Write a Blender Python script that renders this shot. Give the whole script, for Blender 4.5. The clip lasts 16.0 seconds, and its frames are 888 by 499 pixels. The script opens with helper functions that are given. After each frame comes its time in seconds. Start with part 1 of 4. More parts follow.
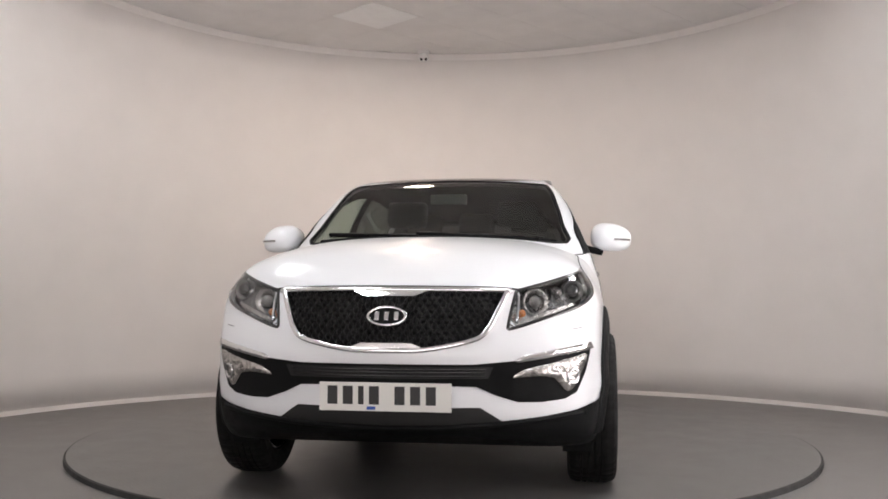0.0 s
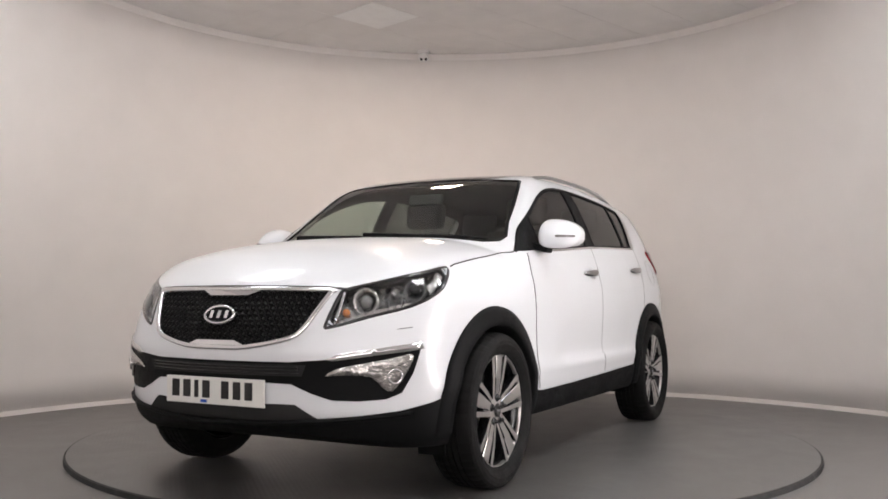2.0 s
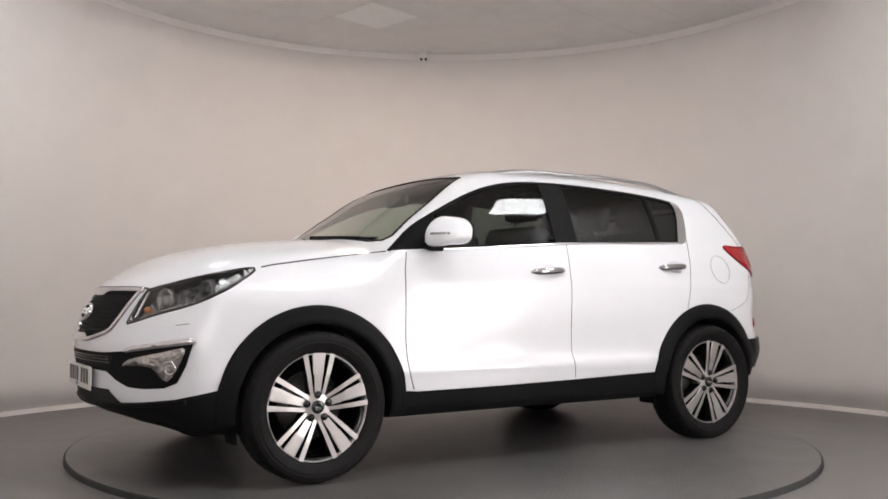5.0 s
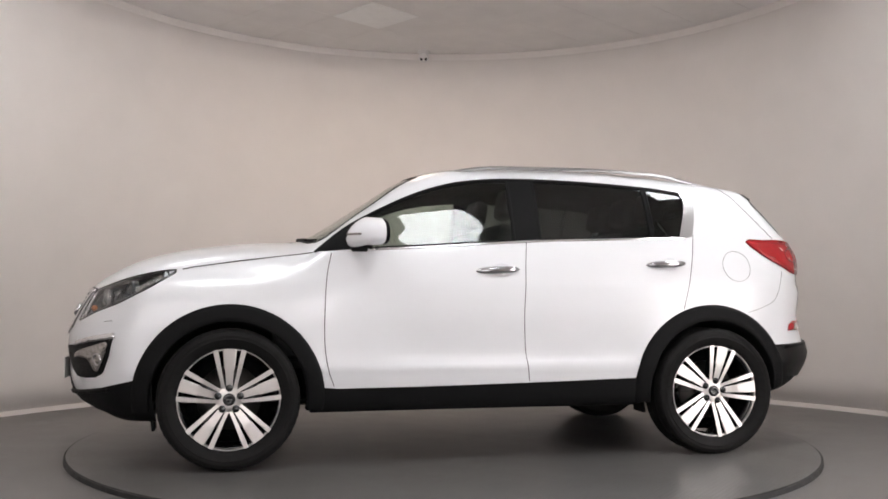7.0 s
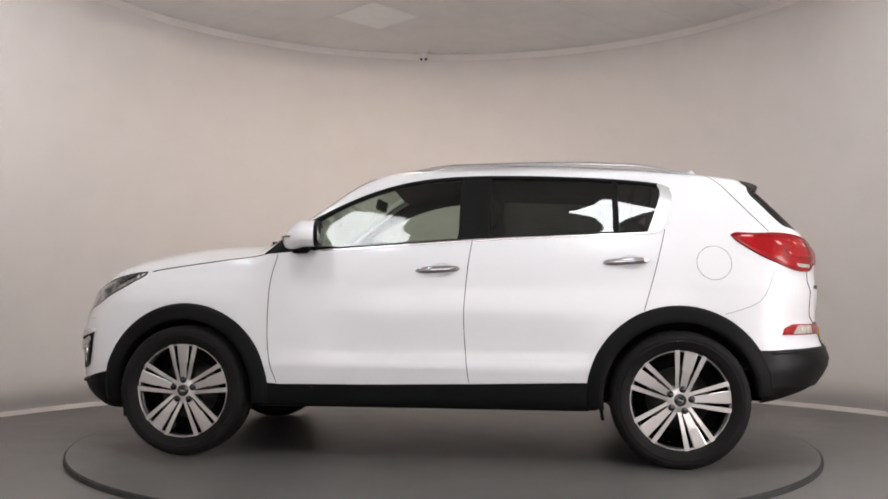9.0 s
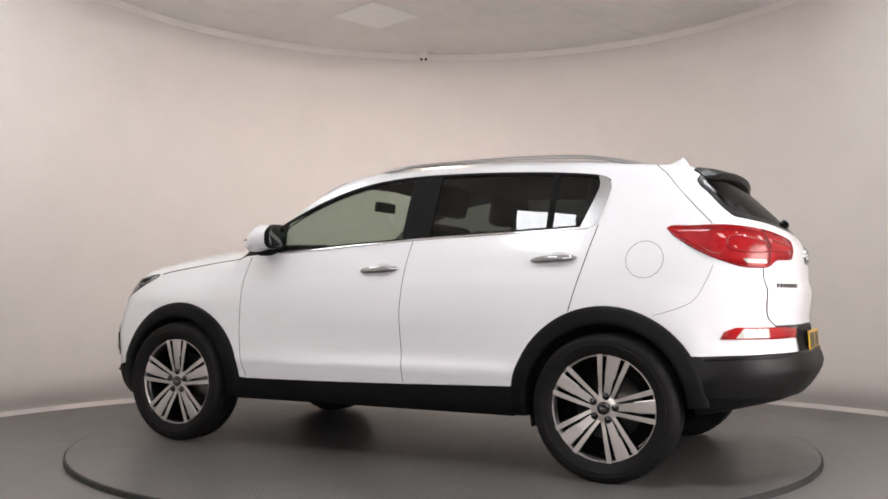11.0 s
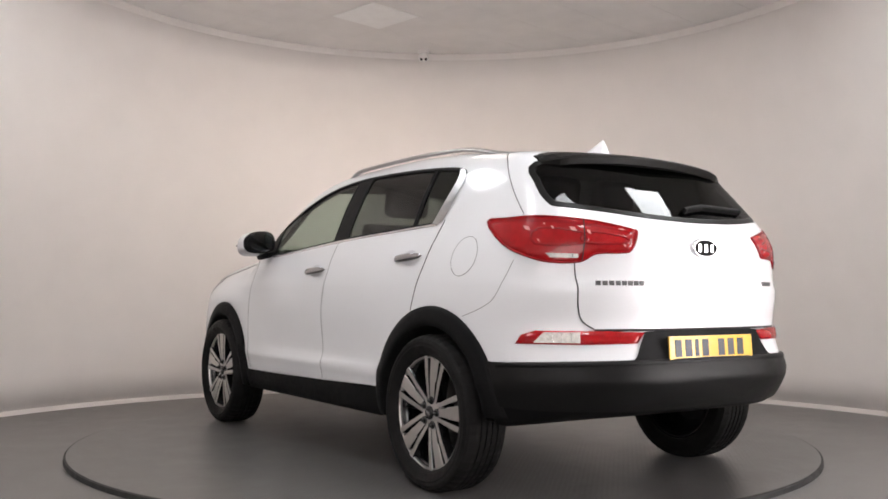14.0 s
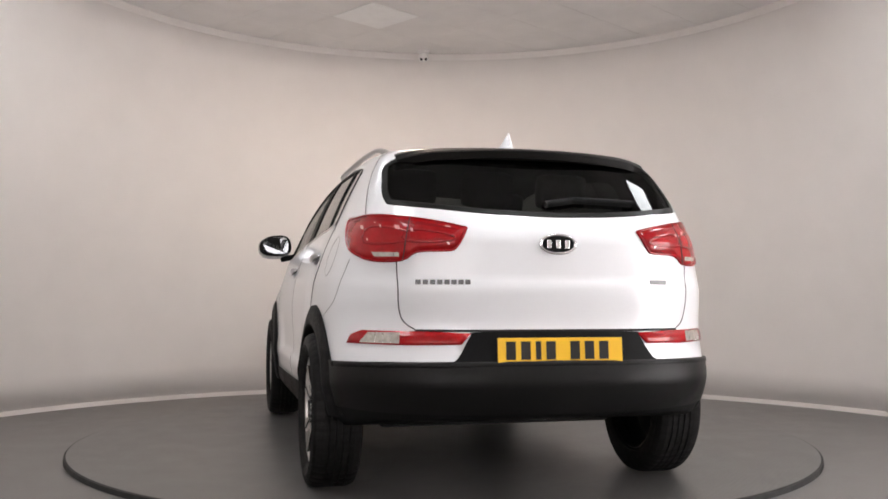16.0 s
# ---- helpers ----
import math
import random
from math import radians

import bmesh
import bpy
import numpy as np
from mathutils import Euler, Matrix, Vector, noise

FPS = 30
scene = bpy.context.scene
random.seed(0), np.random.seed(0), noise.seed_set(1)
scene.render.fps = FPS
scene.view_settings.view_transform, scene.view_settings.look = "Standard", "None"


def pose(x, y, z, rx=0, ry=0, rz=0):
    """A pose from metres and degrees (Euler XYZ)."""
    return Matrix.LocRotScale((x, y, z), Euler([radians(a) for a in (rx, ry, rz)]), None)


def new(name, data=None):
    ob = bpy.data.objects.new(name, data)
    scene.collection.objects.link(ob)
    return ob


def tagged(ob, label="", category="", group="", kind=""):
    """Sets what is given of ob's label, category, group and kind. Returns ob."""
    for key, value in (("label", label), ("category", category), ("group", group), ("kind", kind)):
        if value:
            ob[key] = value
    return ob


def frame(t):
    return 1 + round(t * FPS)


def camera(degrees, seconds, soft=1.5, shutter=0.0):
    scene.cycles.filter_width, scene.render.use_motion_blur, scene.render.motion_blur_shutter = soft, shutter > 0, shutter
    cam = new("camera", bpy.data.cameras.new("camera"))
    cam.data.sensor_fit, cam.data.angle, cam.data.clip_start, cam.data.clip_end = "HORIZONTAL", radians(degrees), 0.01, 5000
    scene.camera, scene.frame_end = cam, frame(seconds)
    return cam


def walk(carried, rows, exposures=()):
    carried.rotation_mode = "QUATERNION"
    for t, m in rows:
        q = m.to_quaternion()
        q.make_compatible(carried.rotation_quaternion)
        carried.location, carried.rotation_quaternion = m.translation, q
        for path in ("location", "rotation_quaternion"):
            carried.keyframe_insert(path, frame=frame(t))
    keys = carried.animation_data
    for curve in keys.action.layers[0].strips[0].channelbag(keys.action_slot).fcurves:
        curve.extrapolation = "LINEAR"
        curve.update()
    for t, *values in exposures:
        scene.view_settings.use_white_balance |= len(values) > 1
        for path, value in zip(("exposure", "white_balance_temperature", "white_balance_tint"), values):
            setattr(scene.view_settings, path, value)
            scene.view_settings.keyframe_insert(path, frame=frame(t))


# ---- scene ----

from mathutils.geometry import delaunay_2d_cdt

# ---------------------------------------------------------------- camera
EYE = (0.0, -5.7586, 0.8698)
cam = camera(52.2295, 16.0, soft=1.7)
STAND = pose(*EYE) @ pose(0, 0, 0, 90 + 2.939, 0, 0.007) @ pose(0, 0, 0, 0, 0, 0.213)
walk(cam, [(0, STAND), (16, STAND)], exposures=[(0, 0.20), (2.5, 0.19), (4.5, 0.13), (6.5, 0.05), (9, 0.10), (11, 0.34), (12.5, 0.36), (14.5, 0.24), (16, 0.22)])

# ---------------------------------------------------------------- world and exposure
world = bpy.data.worlds.new("world")
scene.world = world
world.use_nodes = True
wn = world.node_tree
sky = wn.nodes.new("ShaderNodeTexSky")
sky.sky_type, sky.sun_disc = "NISHITA", False
sky.sun_elevation, sky.sun_rotation = radians(40), radians(120)
wn.links.new(sky.outputs[0], wn.nodes["Background"].inputs[0])
wn.nodes["Background"].inputs[1].default_value = 0.08
PANEL_GLOW = 20.0          # ceiling light panels
PANEL_COOL = (0.95, 0.97, 1.0)
WASH_WARM = (1.0, 0.80, 0.64)
OUTSIDE_GLOW = 4.0            # glow put outside the unseen windows, the rear one added as fill


# ---------------------------------------------------------------- materials
def material(name, colour, rough=0.5, metal=0.0, coat=0.0, grain=0.0, scale=20.0, bump=0.0, bump_scale=60.0, spec=0.5, emit=0.0, coat_rough=0.03):
    """A principled surface; grain varies colour and gloss at two scales, bump gives fine relief."""
    m = bpy.data.materials.new(name)
    m.use_nodes = True
    nt = m.node_tree
    b = nt.nodes["Principled BSDF"]
    b.inputs["Base Color"].default_value = (*colour, 1)
    b.inputs["Roughness"].default_value = rough
    b.inputs["Metallic"].default_value = metal
    b.inputs["Coat Weight"].default_value = coat
    b.inputs["Coat Roughness"].default_value = coat_rough
    b.inputs["Specular IOR Level"].default_value = spec
    if emit:
        b.inputs["Emission Color"].default_value = (*colour, 1)
        b.inputs["Emission Strength"].default_value = emit
    co = nt.nodes.new("ShaderNodeTexCoord")
    if grain:
        fine, broad = nt.nodes.new("ShaderNodeTexNoise"), nt.nodes.new("ShaderNodeTexNoise")
        fine.inputs["Scale"].default_value, broad.inputs["Scale"].default_value = scale, scale * 0.09
        fine.inputs["Detail"].default_value, broad.inputs["Detail"].default_value = 5, 4
        mix = nt.nodes.new("ShaderNodeMath")
        mix.operation = "ADD"
        for n in (fine, broad):
            nt.links.new(co.outputs["Object"], n.inputs["Vector"])
        nt.links.new(fine.outputs["Fac"], mix.inputs[0])
        nt.links.new(broad.outputs["Fac"], mix.inputs[1])
        ramp = nt.nodes.new("ShaderNodeMapRange")
        ramp.inputs["From Min"].default_value, ramp.inputs["From Max"].default_value = 0.7, 1.3
        nt.links.new(mix.outputs[0], ramp.inputs["Value"])
        cm = nt.nodes.new("ShaderNodeMix")
        cm.data_type = "RGBA"
        cm.inputs[6].default_value = (*[c * (1 - grain) for c in colour], 1)
        cm.inputs[7].default_value = (*[min(1, c * (1 + grain)) for c in colour], 1)
        nt.links.new(ramp.outputs[0], cm.inputs[0])
        nt.links.new(cm.outputs[2], b.inputs["Base Color"])
        rr = nt.nodes.new("ShaderNodeMapRange")
        rr.inputs["To Min"].default_value, rr.inputs["To Max"].default_value = rough * (1 - grain), min(1, rough * (1 + grain))
        nt.links.new(ramp.outputs[0], rr.inputs["Value"])
        nt.links.new(rr.outputs[0], b.inputs["Roughness"])
    if bump:
        bn, bp = nt.nodes.new("ShaderNodeTexNoise"), nt.nodes.new("ShaderNodeBump")
        bn.inputs["Scale"].default_value, bn.inputs["Detail"].default_value = bump_scale, 3
        bp.inputs["Strength"].default_value, bp.inputs["Distance"].default_value = bump, 0.01
        nt.links.new(co.outputs["Object"], bn.inputs["Vector"])
        nt.links.new(bn.outputs["Fac"], bp.inputs["Height"])
        nt.links.new(bp.outputs["Normal"], b.inputs["Normal"])
    return m


def glass_material(name, tint, gloss=1.0):
    """A thin pane: light passes tinted, and the face mirrors by Fresnel."""
    m = bpy.data.materials.new(name)
    m.use_nodes = True
    nt = m.node_tree
    nt.nodes.remove(nt.nodes["Principled BSDF"])
    clear, shine, mix, facing, power, scale = (nt.nodes.new("ShaderNode" + k) for k in ("BsdfTransparent", "BsdfGlossy", "MixShader", "LayerWeight", "Math", "Math"))
    clear.inputs[0].default_value = (*tint, 1)
    shine.inputs["Color"].default_value = (gloss, gloss, gloss, 1)
    shine.inputs["Roughness"].default_value = 0.01
    facing.inputs["Blend"].default_value = 0.5
    power.operation, power.inputs[1].default_value = "POWER", 5.0
    scale.operation = "MULTIPLY_ADD"
    scale.inputs[1].default_value, scale.inputs[2].default_value = 0.9, 0.055
    nt.links.new(facing.outputs["Facing"], power.inputs[0])
    nt.links.new(power.outputs[0], scale.inputs[0])
    nt.links.new(scale.outputs[0], mix.inputs[0])
    nt.links.new(clear.outputs[0], mix.inputs[1])
    nt.links.new(shine.outputs[0], mix.inputs[2])
    nt.links.new(mix.outputs[0], nt.nodes["Material Output"].inputs[0])
    return m


WALL = material("wall_paint", (0.83, 0.785, 0.755), 0.6, grain=0.03, scale=3, bump=0.05, bump_scale=180)
CEIL = material("ceiling_tile", (0.83, 0.805, 0.79), 0.85, grain=0.04, scale=5, bump=0.12, bump_scale=90)
CEIL_PALE = material("pale_ceiling_panel", (0.95, 0.94, 0.93), 0.6, grain=0.04, scale=12)
TRIM = material("white_trim", (0.80, 0.78, 0.76), 0.45, grain=0.03)
# one grey, parted: floor lightened where lit, turntable darkened for the car's shade
FLOOR = material("lit_grey_vinyl_floor", (0.150, 0.142, 0.136), 0.38, grain=0.14, scale=5, bump=0.12, bump_scale=260)
TABLE = material("shaded_grey_turntable_coat", (0.108, 0.104, 0.100), 0.34, grain=0.15, scale=5, bump=0.11, bump_scale=240)


def studs(m, pitch, height):
    """Small round studs in rows over a surface, in relief."""
    nt = m.node_tree
    bump = [n for n in nt.nodes if n.bl_idname == "ShaderNodeBump"][0]
    co, apart, total, top = (nt.nodes.new("ShaderNode" + k) for k in ("TexCoord", "SeparateXYZ", "Math", "Bump"))
    nt.links.new(co.outputs["Object"], apart.inputs[0])
    waves = []
    for axis in (0, 1):
        scale, wave = nt.nodes.new("ShaderNodeMath"), nt.nodes.new("ShaderNodeMath")
        scale.operation, scale.inputs[1].default_value, wave.operation = "MULTIPLY", 2 * math.pi / pitch, "SINE"
        nt.links.new(apart.outputs[axis], scale.inputs[0])
        nt.links.new(scale.outputs[0], wave.inputs[0])
        waves.append(wave)
    total.operation = "MULTIPLY"
    nt.links.new(waves[0].outputs[0], total.inputs[0])
    nt.links.new(waves[1].outputs[0], total.inputs[1])
    top.inputs["Strength"].default_value, top.inputs["Distance"].default_value = 0.6, height
    nt.links.new(total.outputs[0], top.inputs["Height"])
    nt.links.new(bump.outputs["Normal"], top.inputs["Normal"])
    nt.links.new(top.outputs["Normal"], nt.nodes["Principled BSDF"].inputs["Normal"])


studs(TABLE, 0.034, 0.0007)
RUBBER = material("black_rubber", (0.018, 0.018, 0.018), 0.7, grain=0.2, bump=0.1)
PAINT = material("white_car_paint", (0.755, 0.765, 0.785), 0.36, coat=0.7, coat_rough=0.10, grain=0.012, scale=4, bump=0.10, bump_scale=4.5)
PLASTIC = material("black_textured_plastic", (0.006, 0.006, 0.0063), 0.55, grain=0.15, scale=30, bump=0.12, bump_scale=500, spec=0.10)
GLOSS_BLACK = material("gloss_black", (0.008, 0.008, 0.009), 0.12, coat=0.5)
SEAM = material("dark_seam", (0.01, 0.01, 0.01), 0.8)
CHROME = material("chrome", (0.75, 0.75, 0.76), 0.10, metal=1.0)
SATIN = material("satin_metal", (0.42, 0.42, 0.42), 0.30, metal=1.0)
HANDLE = material("handle_chrome", (0.42, 0.42, 0.43), 0.10, metal=1.0)
SATIN_BLACK = material("satin_black", (0.006, 0.0055, 0.005), 0.42, spec=0.12)
ALLOY = material("machined_alloy", (0.56, 0.54, 0.52), 0.32, metal=0.85, grain=0.04, scale=40)
TYRE = material("tyre_rubber", (0.006, 0.0056, 0.0055), 0.66, spec=0.2, grain=0.25, scale=25, bump=0.15, bump_scale=200)
DISC = material("brake_steel", (0.13, 0.125, 0.12), 0.4, metal=1.0, grain=0.1)
RED = material("red_lens", (0.33, 0.0035, 0.006), 0.22, coat=0.25, grain=0.18, scale=40, spec=0.3)
RED_DEEP = material("deep_red_lens", (0.25, 0.003, 0.006), 0.2, coat=0.25, spec=0.3)
GLINT = material("pink_lamp_glint", (0.72, 0.30, 0.28), 0.12, coat=0.6)
AMBER = material("amber_bulb", (0.60, 0.20, 0.06), 0.2, coat=0.6)
LENS_CLEAR = material("frosted_reflector", (0.50, 0.48, 0.46), 0.14, metal=0.9, grain=0.5, scale=60, bump=0.5, bump_scale=70)
REVERSE = material("clear_reverse_lens", (0.44, 0.40, 0.35), 0.15, grain=0.35, scale=60, coat=1.0, bump=0.3, bump_scale=120)
GRILLE_BLACK = material("dark_grille", (0.004, 0.004, 0.004), 0.3, spec=0.25)
LAMP_BOWL = material("grey_lamp_bowl", (0.12, 0.12, 0.12), 0.28, metal=0.8, grain=0.3, scale=30, bump=0.8, bump_scale=35)
BUMPER = material("bumper_plastic", (0.005, 0.0048, 0.0047), 0.42, grain=0.15, scale=30, bump=0.12, bump_scale=500, spec=0.20)
SMOKED = material("smoked_chrome", (0.10, 0.10, 0.10), 0.35, metal=0.6)
PLATE_W = material("white_number_plate", (0.72, 0.71, 0.67), 0.35, coat=0.4)
PLATE_Y = material("yellow_number_plate", (0.80, 0.47, 0.02), 0.35, coat=0.4)
PLATE_INK = material("plate_ink", (0.012, 0.011, 0.011), 0.4)
PLATE_BLUE = material("blue_plate_mark", (0.02, 0.08, 0.35), 0.4)
CABIN = material("dark_cabin_trim", (0.022, 0.022, 0.022), 0.75, grain=0.2)
SEAT = material("black_seat_cloth", (0.011, 0.011, 0.012), 0.85, spec=0.2, grain=0.25, scale=50, bump=0.2)
SCREEN = glass_material("windscreen_glass", (0.68, 0.75, 0.69))
SIDE_GLASS = glass_material("side_glass", (0.60, 0.67, 0.62), 0.6)
DARK_GLASS = glass_material("privacy_glass", (0.17, 0.19, 0.18), 0.75)
HATCH = glass_material("dark_rear_glass", (0.07, 0.075, 0.075), 0.32)
LENS = glass_material("clear_lamp_cover", (0.90, 0.92, 0.93))
MIRROR = material("mirror_glass", (0.55, 0.57, 0.6), 0.02, metal=1.0)


# ---------------------------------------------------------------- mesh helpers
def part(name, bm, mat, parent=None, label="", smooth=True, bevel=0.0):
    """Links a bmesh as ONE mesh object under a thing or a part."""
    me = bpy.data.meshes.new(name)
    if bevel:
        bmesh.ops.bevel(bm, geom=bm.edges[:], offset=bevel, segments=2, affect="EDGES", profile=0.6)
    bm.normal_update()
    bm.to_mesh(me)
    bm.free()
    me.materials.append(mat)
    if smooth:
        me.polygons.foreach_set("use_smooth", [True] * len(me.polygons))
    ob = new(name, me)
    if parent:
        ob.parent = parent
    if label:
        ob["label"] = label
    return ob


def from_arrays(name, verts, faces, mat, parent=None, label="", normals=None):
    me = bpy.data.meshes.new(name)
    me.from_pydata([tuple(v) for v in verts], [], [tuple(int(i) for i in f) for f in faces])
    me.materials.append(mat)
    me.polygons.foreach_set("use_smooth", [True] * len(me.polygons))
    me.update()
    if normals is not None:
        me.normals_split_custom_set_from_vertices([tuple(n) for n in normals])
    ob = new(name, me)
    if parent:
        ob.parent = parent
    if label:
        ob["label"] = label
    return ob


def box(bm, size, m=Matrix()):
    return bmesh.ops.create_cube(bm, size=1, matrix=m @ Matrix.Diagonal((*size, 1)))["verts"]


def tube(bm, r1, r2, depth, m=Matrix(), n=32):
    return bmesh.ops.create_cone(bm, cap_ends=True, segments=n, radius1=r1, radius2=r2, depth=depth, matrix=m)["verts"]


def lathe(bm, profile, n=64, m=Matrix(), close=True):
    """Turns a profile of (radius, height) round the local z axis."""
    rings = []
    for r, z in profile:
        rings.append([bm.verts.new(m @ Vector((r * math.cos(2 * math.pi * k / n), r * math.sin(2 * math.pi * k / n), z))) for k in range(n)])
    pairs = list(zip(rings, rings[1:] + rings[:1])) if close else list(zip(rings, rings[1:]))
    for a, b in pairs:
        for k in range(n):
            bm.faces.new((a[k], a[(k + 1) % n], b[(k + 1) % n], b[k]))


def curve(points):
    """A smooth curve through (u, v) knots, for arrays."""
    u, v = (np.array(a, float) for a in zip(*sorted(points)))
    d = np.diff(v) / np.diff(u)
    t = np.concatenate(([d[0]], np.where(d[:-1] * d[1:] > 0, 2 * d[:-1] * d[1:] / (d[:-1] + d[1:] + 1e-12), 0), [d[-1]]))

    def at(q):
        q = np.clip(q, u[0], u[-1])
        i = np.clip(np.searchsorted(u, q) - 1, 0, len(u) - 2)
        h = u[i + 1] - u[i]
        s = (q - u[i]) / h
        return (2 * s**3 - 3 * s**2 + 1) * v[i] + (s**3 - 2 * s**2 + s) * h * t[i] + (3 * s**2 - 2 * s**3) * v[i + 1] + (s**3 - s**2) * h * t[i + 1]

    return at


# ---------------------------------------------------------------- the room
BACK = (0.112, -0.761, 3.760)     # centre and radius of the wall at the floor
CROWN = (0.011, 0.038, 2.966)    # and at the ceiling
HIGH, LOW = 3.24, -0.029
ARC = 100.0                       # the curve spans this many degrees to each side of the middle


def wall_line(circle, a):
    """A point of the wall's line at a degrees from the middle; past the arc it runs straight on towards the viewer."""
    cx, cy, r = circle
    if abs(a) <= 90:
        return cx + r * math.sin(radians(a)), cy + r * math.cos(radians(a))
    return cx + math.copysign(r, a), cy - (abs(a) - 90) * 0.1


def build_room():
    angles = [a * 1.5 for a in range(-60, 61)]
    angles = [-90 - 5 * k for k in range(17, 0, -1)] + angles + [90 + 5 * k for k in range(1, 18)]
    bm = bmesh.new()
    rows = []
    for k in range(13):
        f = k / 12
        row = []
        for a in angles:
            lo, hi = wall_line(BACK, a), wall_line(CROWN, a)
            row.append(bm.verts.new((lo[0] + (hi[0] - lo[0]) * f, lo[1] + (hi[1] - lo[1]) * f, LOW + (HIGH - LOW) * f)))
        rows.append(row)
    for p, q in zip(rows, rows[1:]):
        for i in range(len(angles) - 1):
            if not (angles[i] >= 105 and angles[i + 1] <= 120 and rows.index(p) < 8):      # the glazed door's opening
                bm.faces.new((p[i + 1], p[i], q[i], q[i + 1]))
    wall = part("wall_curved", bm, WALL)
    mod = wall.modifiers.new("thickness", "SOLIDIFY")
    mod.thickness, mod.offset = 0.12, 1
    tagged(wall, "smooth off-white painted curved studio wall", "wall", kind="structure")
    # an unseen wall added to close the room behind the viewer, with a wide opening
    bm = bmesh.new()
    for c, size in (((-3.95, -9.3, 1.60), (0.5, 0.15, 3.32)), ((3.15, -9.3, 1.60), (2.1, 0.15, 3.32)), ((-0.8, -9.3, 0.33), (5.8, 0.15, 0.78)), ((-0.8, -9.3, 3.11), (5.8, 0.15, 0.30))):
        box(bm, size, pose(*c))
    tagged(part("wall_rear", bm, WALL, smooth=False), "plain off-white unseen wall behind the viewer, with an added wide window", "wall", kind="structure")
    # first the fill glow outside the rear window, then the glazed door's glow
    outside_glows = [material("daylight", (1.0, 0.962, 0.97), 0.9, emit=OUTSIDE_GLOW * k) for k in (0.8, 2.3)]
    # the rear window is made up to light the car's facing side
    for name, m, w, h in (("fill_window", pose(-0.8, -9.30, 1.84, 90, 0, 0), 5.8, 2.24), ("window_2", pose(3.58, -2.75, 1.06, 90, 14.5, 90), 1.46, 2.22)):
        win = tagged(new(name), "large bright window with white frame, out of view", "window", kind="structure")
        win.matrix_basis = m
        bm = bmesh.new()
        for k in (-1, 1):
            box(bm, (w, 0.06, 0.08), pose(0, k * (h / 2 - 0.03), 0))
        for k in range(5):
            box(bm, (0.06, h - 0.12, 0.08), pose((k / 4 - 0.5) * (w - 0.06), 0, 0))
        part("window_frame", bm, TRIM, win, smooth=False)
    for name, m, w, h, outside_glow in (("backdrop", pose(-0.8, -9.7, 1.8, 90, 0, 0), 7.0, 3.2, outside_glows[0]), ("backdrop", pose(4.12, -2.8, 1.05, 90, 14.5, 90), 2.4, 2.6, outside_glows[1])):
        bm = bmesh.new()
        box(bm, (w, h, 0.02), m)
        tagged(part(name, bm, outside_glow, smooth=False), "plain bright glow put outside the unseen window", "backdrop", kind="structure")
    # floor
    bm = bmesh.new()
    box(bm, (8.6, 13, 0.2), pose(0.05, -3.2, LOW - 0.1))
    tagged(part("floor", bm, FLOOR, smooth=False), "dark grey vinyl studio floor with fine texture", "floor", kind="structure")
    # ceiling with its tiles' joints
    bm = bmesh.new()
    box(bm, (8.6, 13, 0.2), pose(0.05, -3.2, HIGH + 0.1))
    turn = pose(-0.585, 1.80, HIGH, 0, 0, 45)
    for i in range(-8, 9):
        for j in range(-14, 9):
            at = turn @ pose(i * 0.52, j * 0.52, -0.002)
            x, y = at.translation.xy
            if abs(x) < 2.9 and -8.5 < y < 3.2 and (i, j) != (0, 0):
                box(bm, (0.517, 0.517, 0.006), at)
    tagged(part("ceiling", bm, CEIL, smooth=False), "grey tiled suspended ceiling", "ceiling", kind="structure")
    bm = bmesh.new()
    box(bm, (0.512, 0.512, 0.012), turn @ pose(0, 0, -0.003))
    tagged(part("ceiling_panel", bm, CEIL_PALE, smooth=False, bevel=0.002), "pale square unlit panel set in the ceiling", "ceiling panel")
    for name, f0, f1, deep, mat, label in (("trim", 0.980, 0.9975, 0.005, WALL, "narrow white trim under the ceiling"), ("baseboard", 0.0, 0.011, 0.005, WALL, "low white skirting along the floor")):
        bm = bmesh.new()
        rows = []
        for f, d in ((f0, 0.0), (f0, deep), (f1, deep), (f1, 0.0)):
            row = []
            for a in angles:
                lo, hi = wall_line(BACK, a), wall_line(CROWN, a)
                q = Vector((lo[0] + (hi[0] - lo[0]) * f, lo[1] + (hi[1] - lo[1]) * f, LOW + (HIGH - LOW) * f))
                inward = Vector((-math.sin(radians(max(-90, min(90, a)))), -math.cos(radians(max(-90, min(90, a)))), 0))
                row.append(bm.verts.new(q + inward * d))
            rows.append(row)
        for p, q in zip(rows, rows[1:]):
            for i in range(len(angles) - 1):
                bm.faces.new((p[i], p[i + 1], q[i + 1], q[i]))
        tagged(part(name, bm, mat, smooth=False), label, "trim", kind="structure")


build_room()


def turntable():
    base = tagged(new("turntable"), "round grey turntable with a dark rubber edge, let into the floor", "turntable")
    bm = bmesh.new()
    lathe(bm, [(0.001, -0.028), (0.001, 0.0), (2.196, 0.0), (2.198, -0.001), (2.19, -0.003), (2.19, -0.028)], 160)
    part("platform", bm, TABLE, base, smooth=False)
    bm = bmesh.new()
    lathe(bm, [(2.191, LOW + 0.0005), (2.191, -0.0035), (2.206, -0.0035), (2.209, -0.006), (2.211, LOW + 0.0005)], 160)
    part("edge_strip", bm, RUBBER, base, "black rubber edge strip", smooth=False)
    return base


TURNTABLE = turntable()


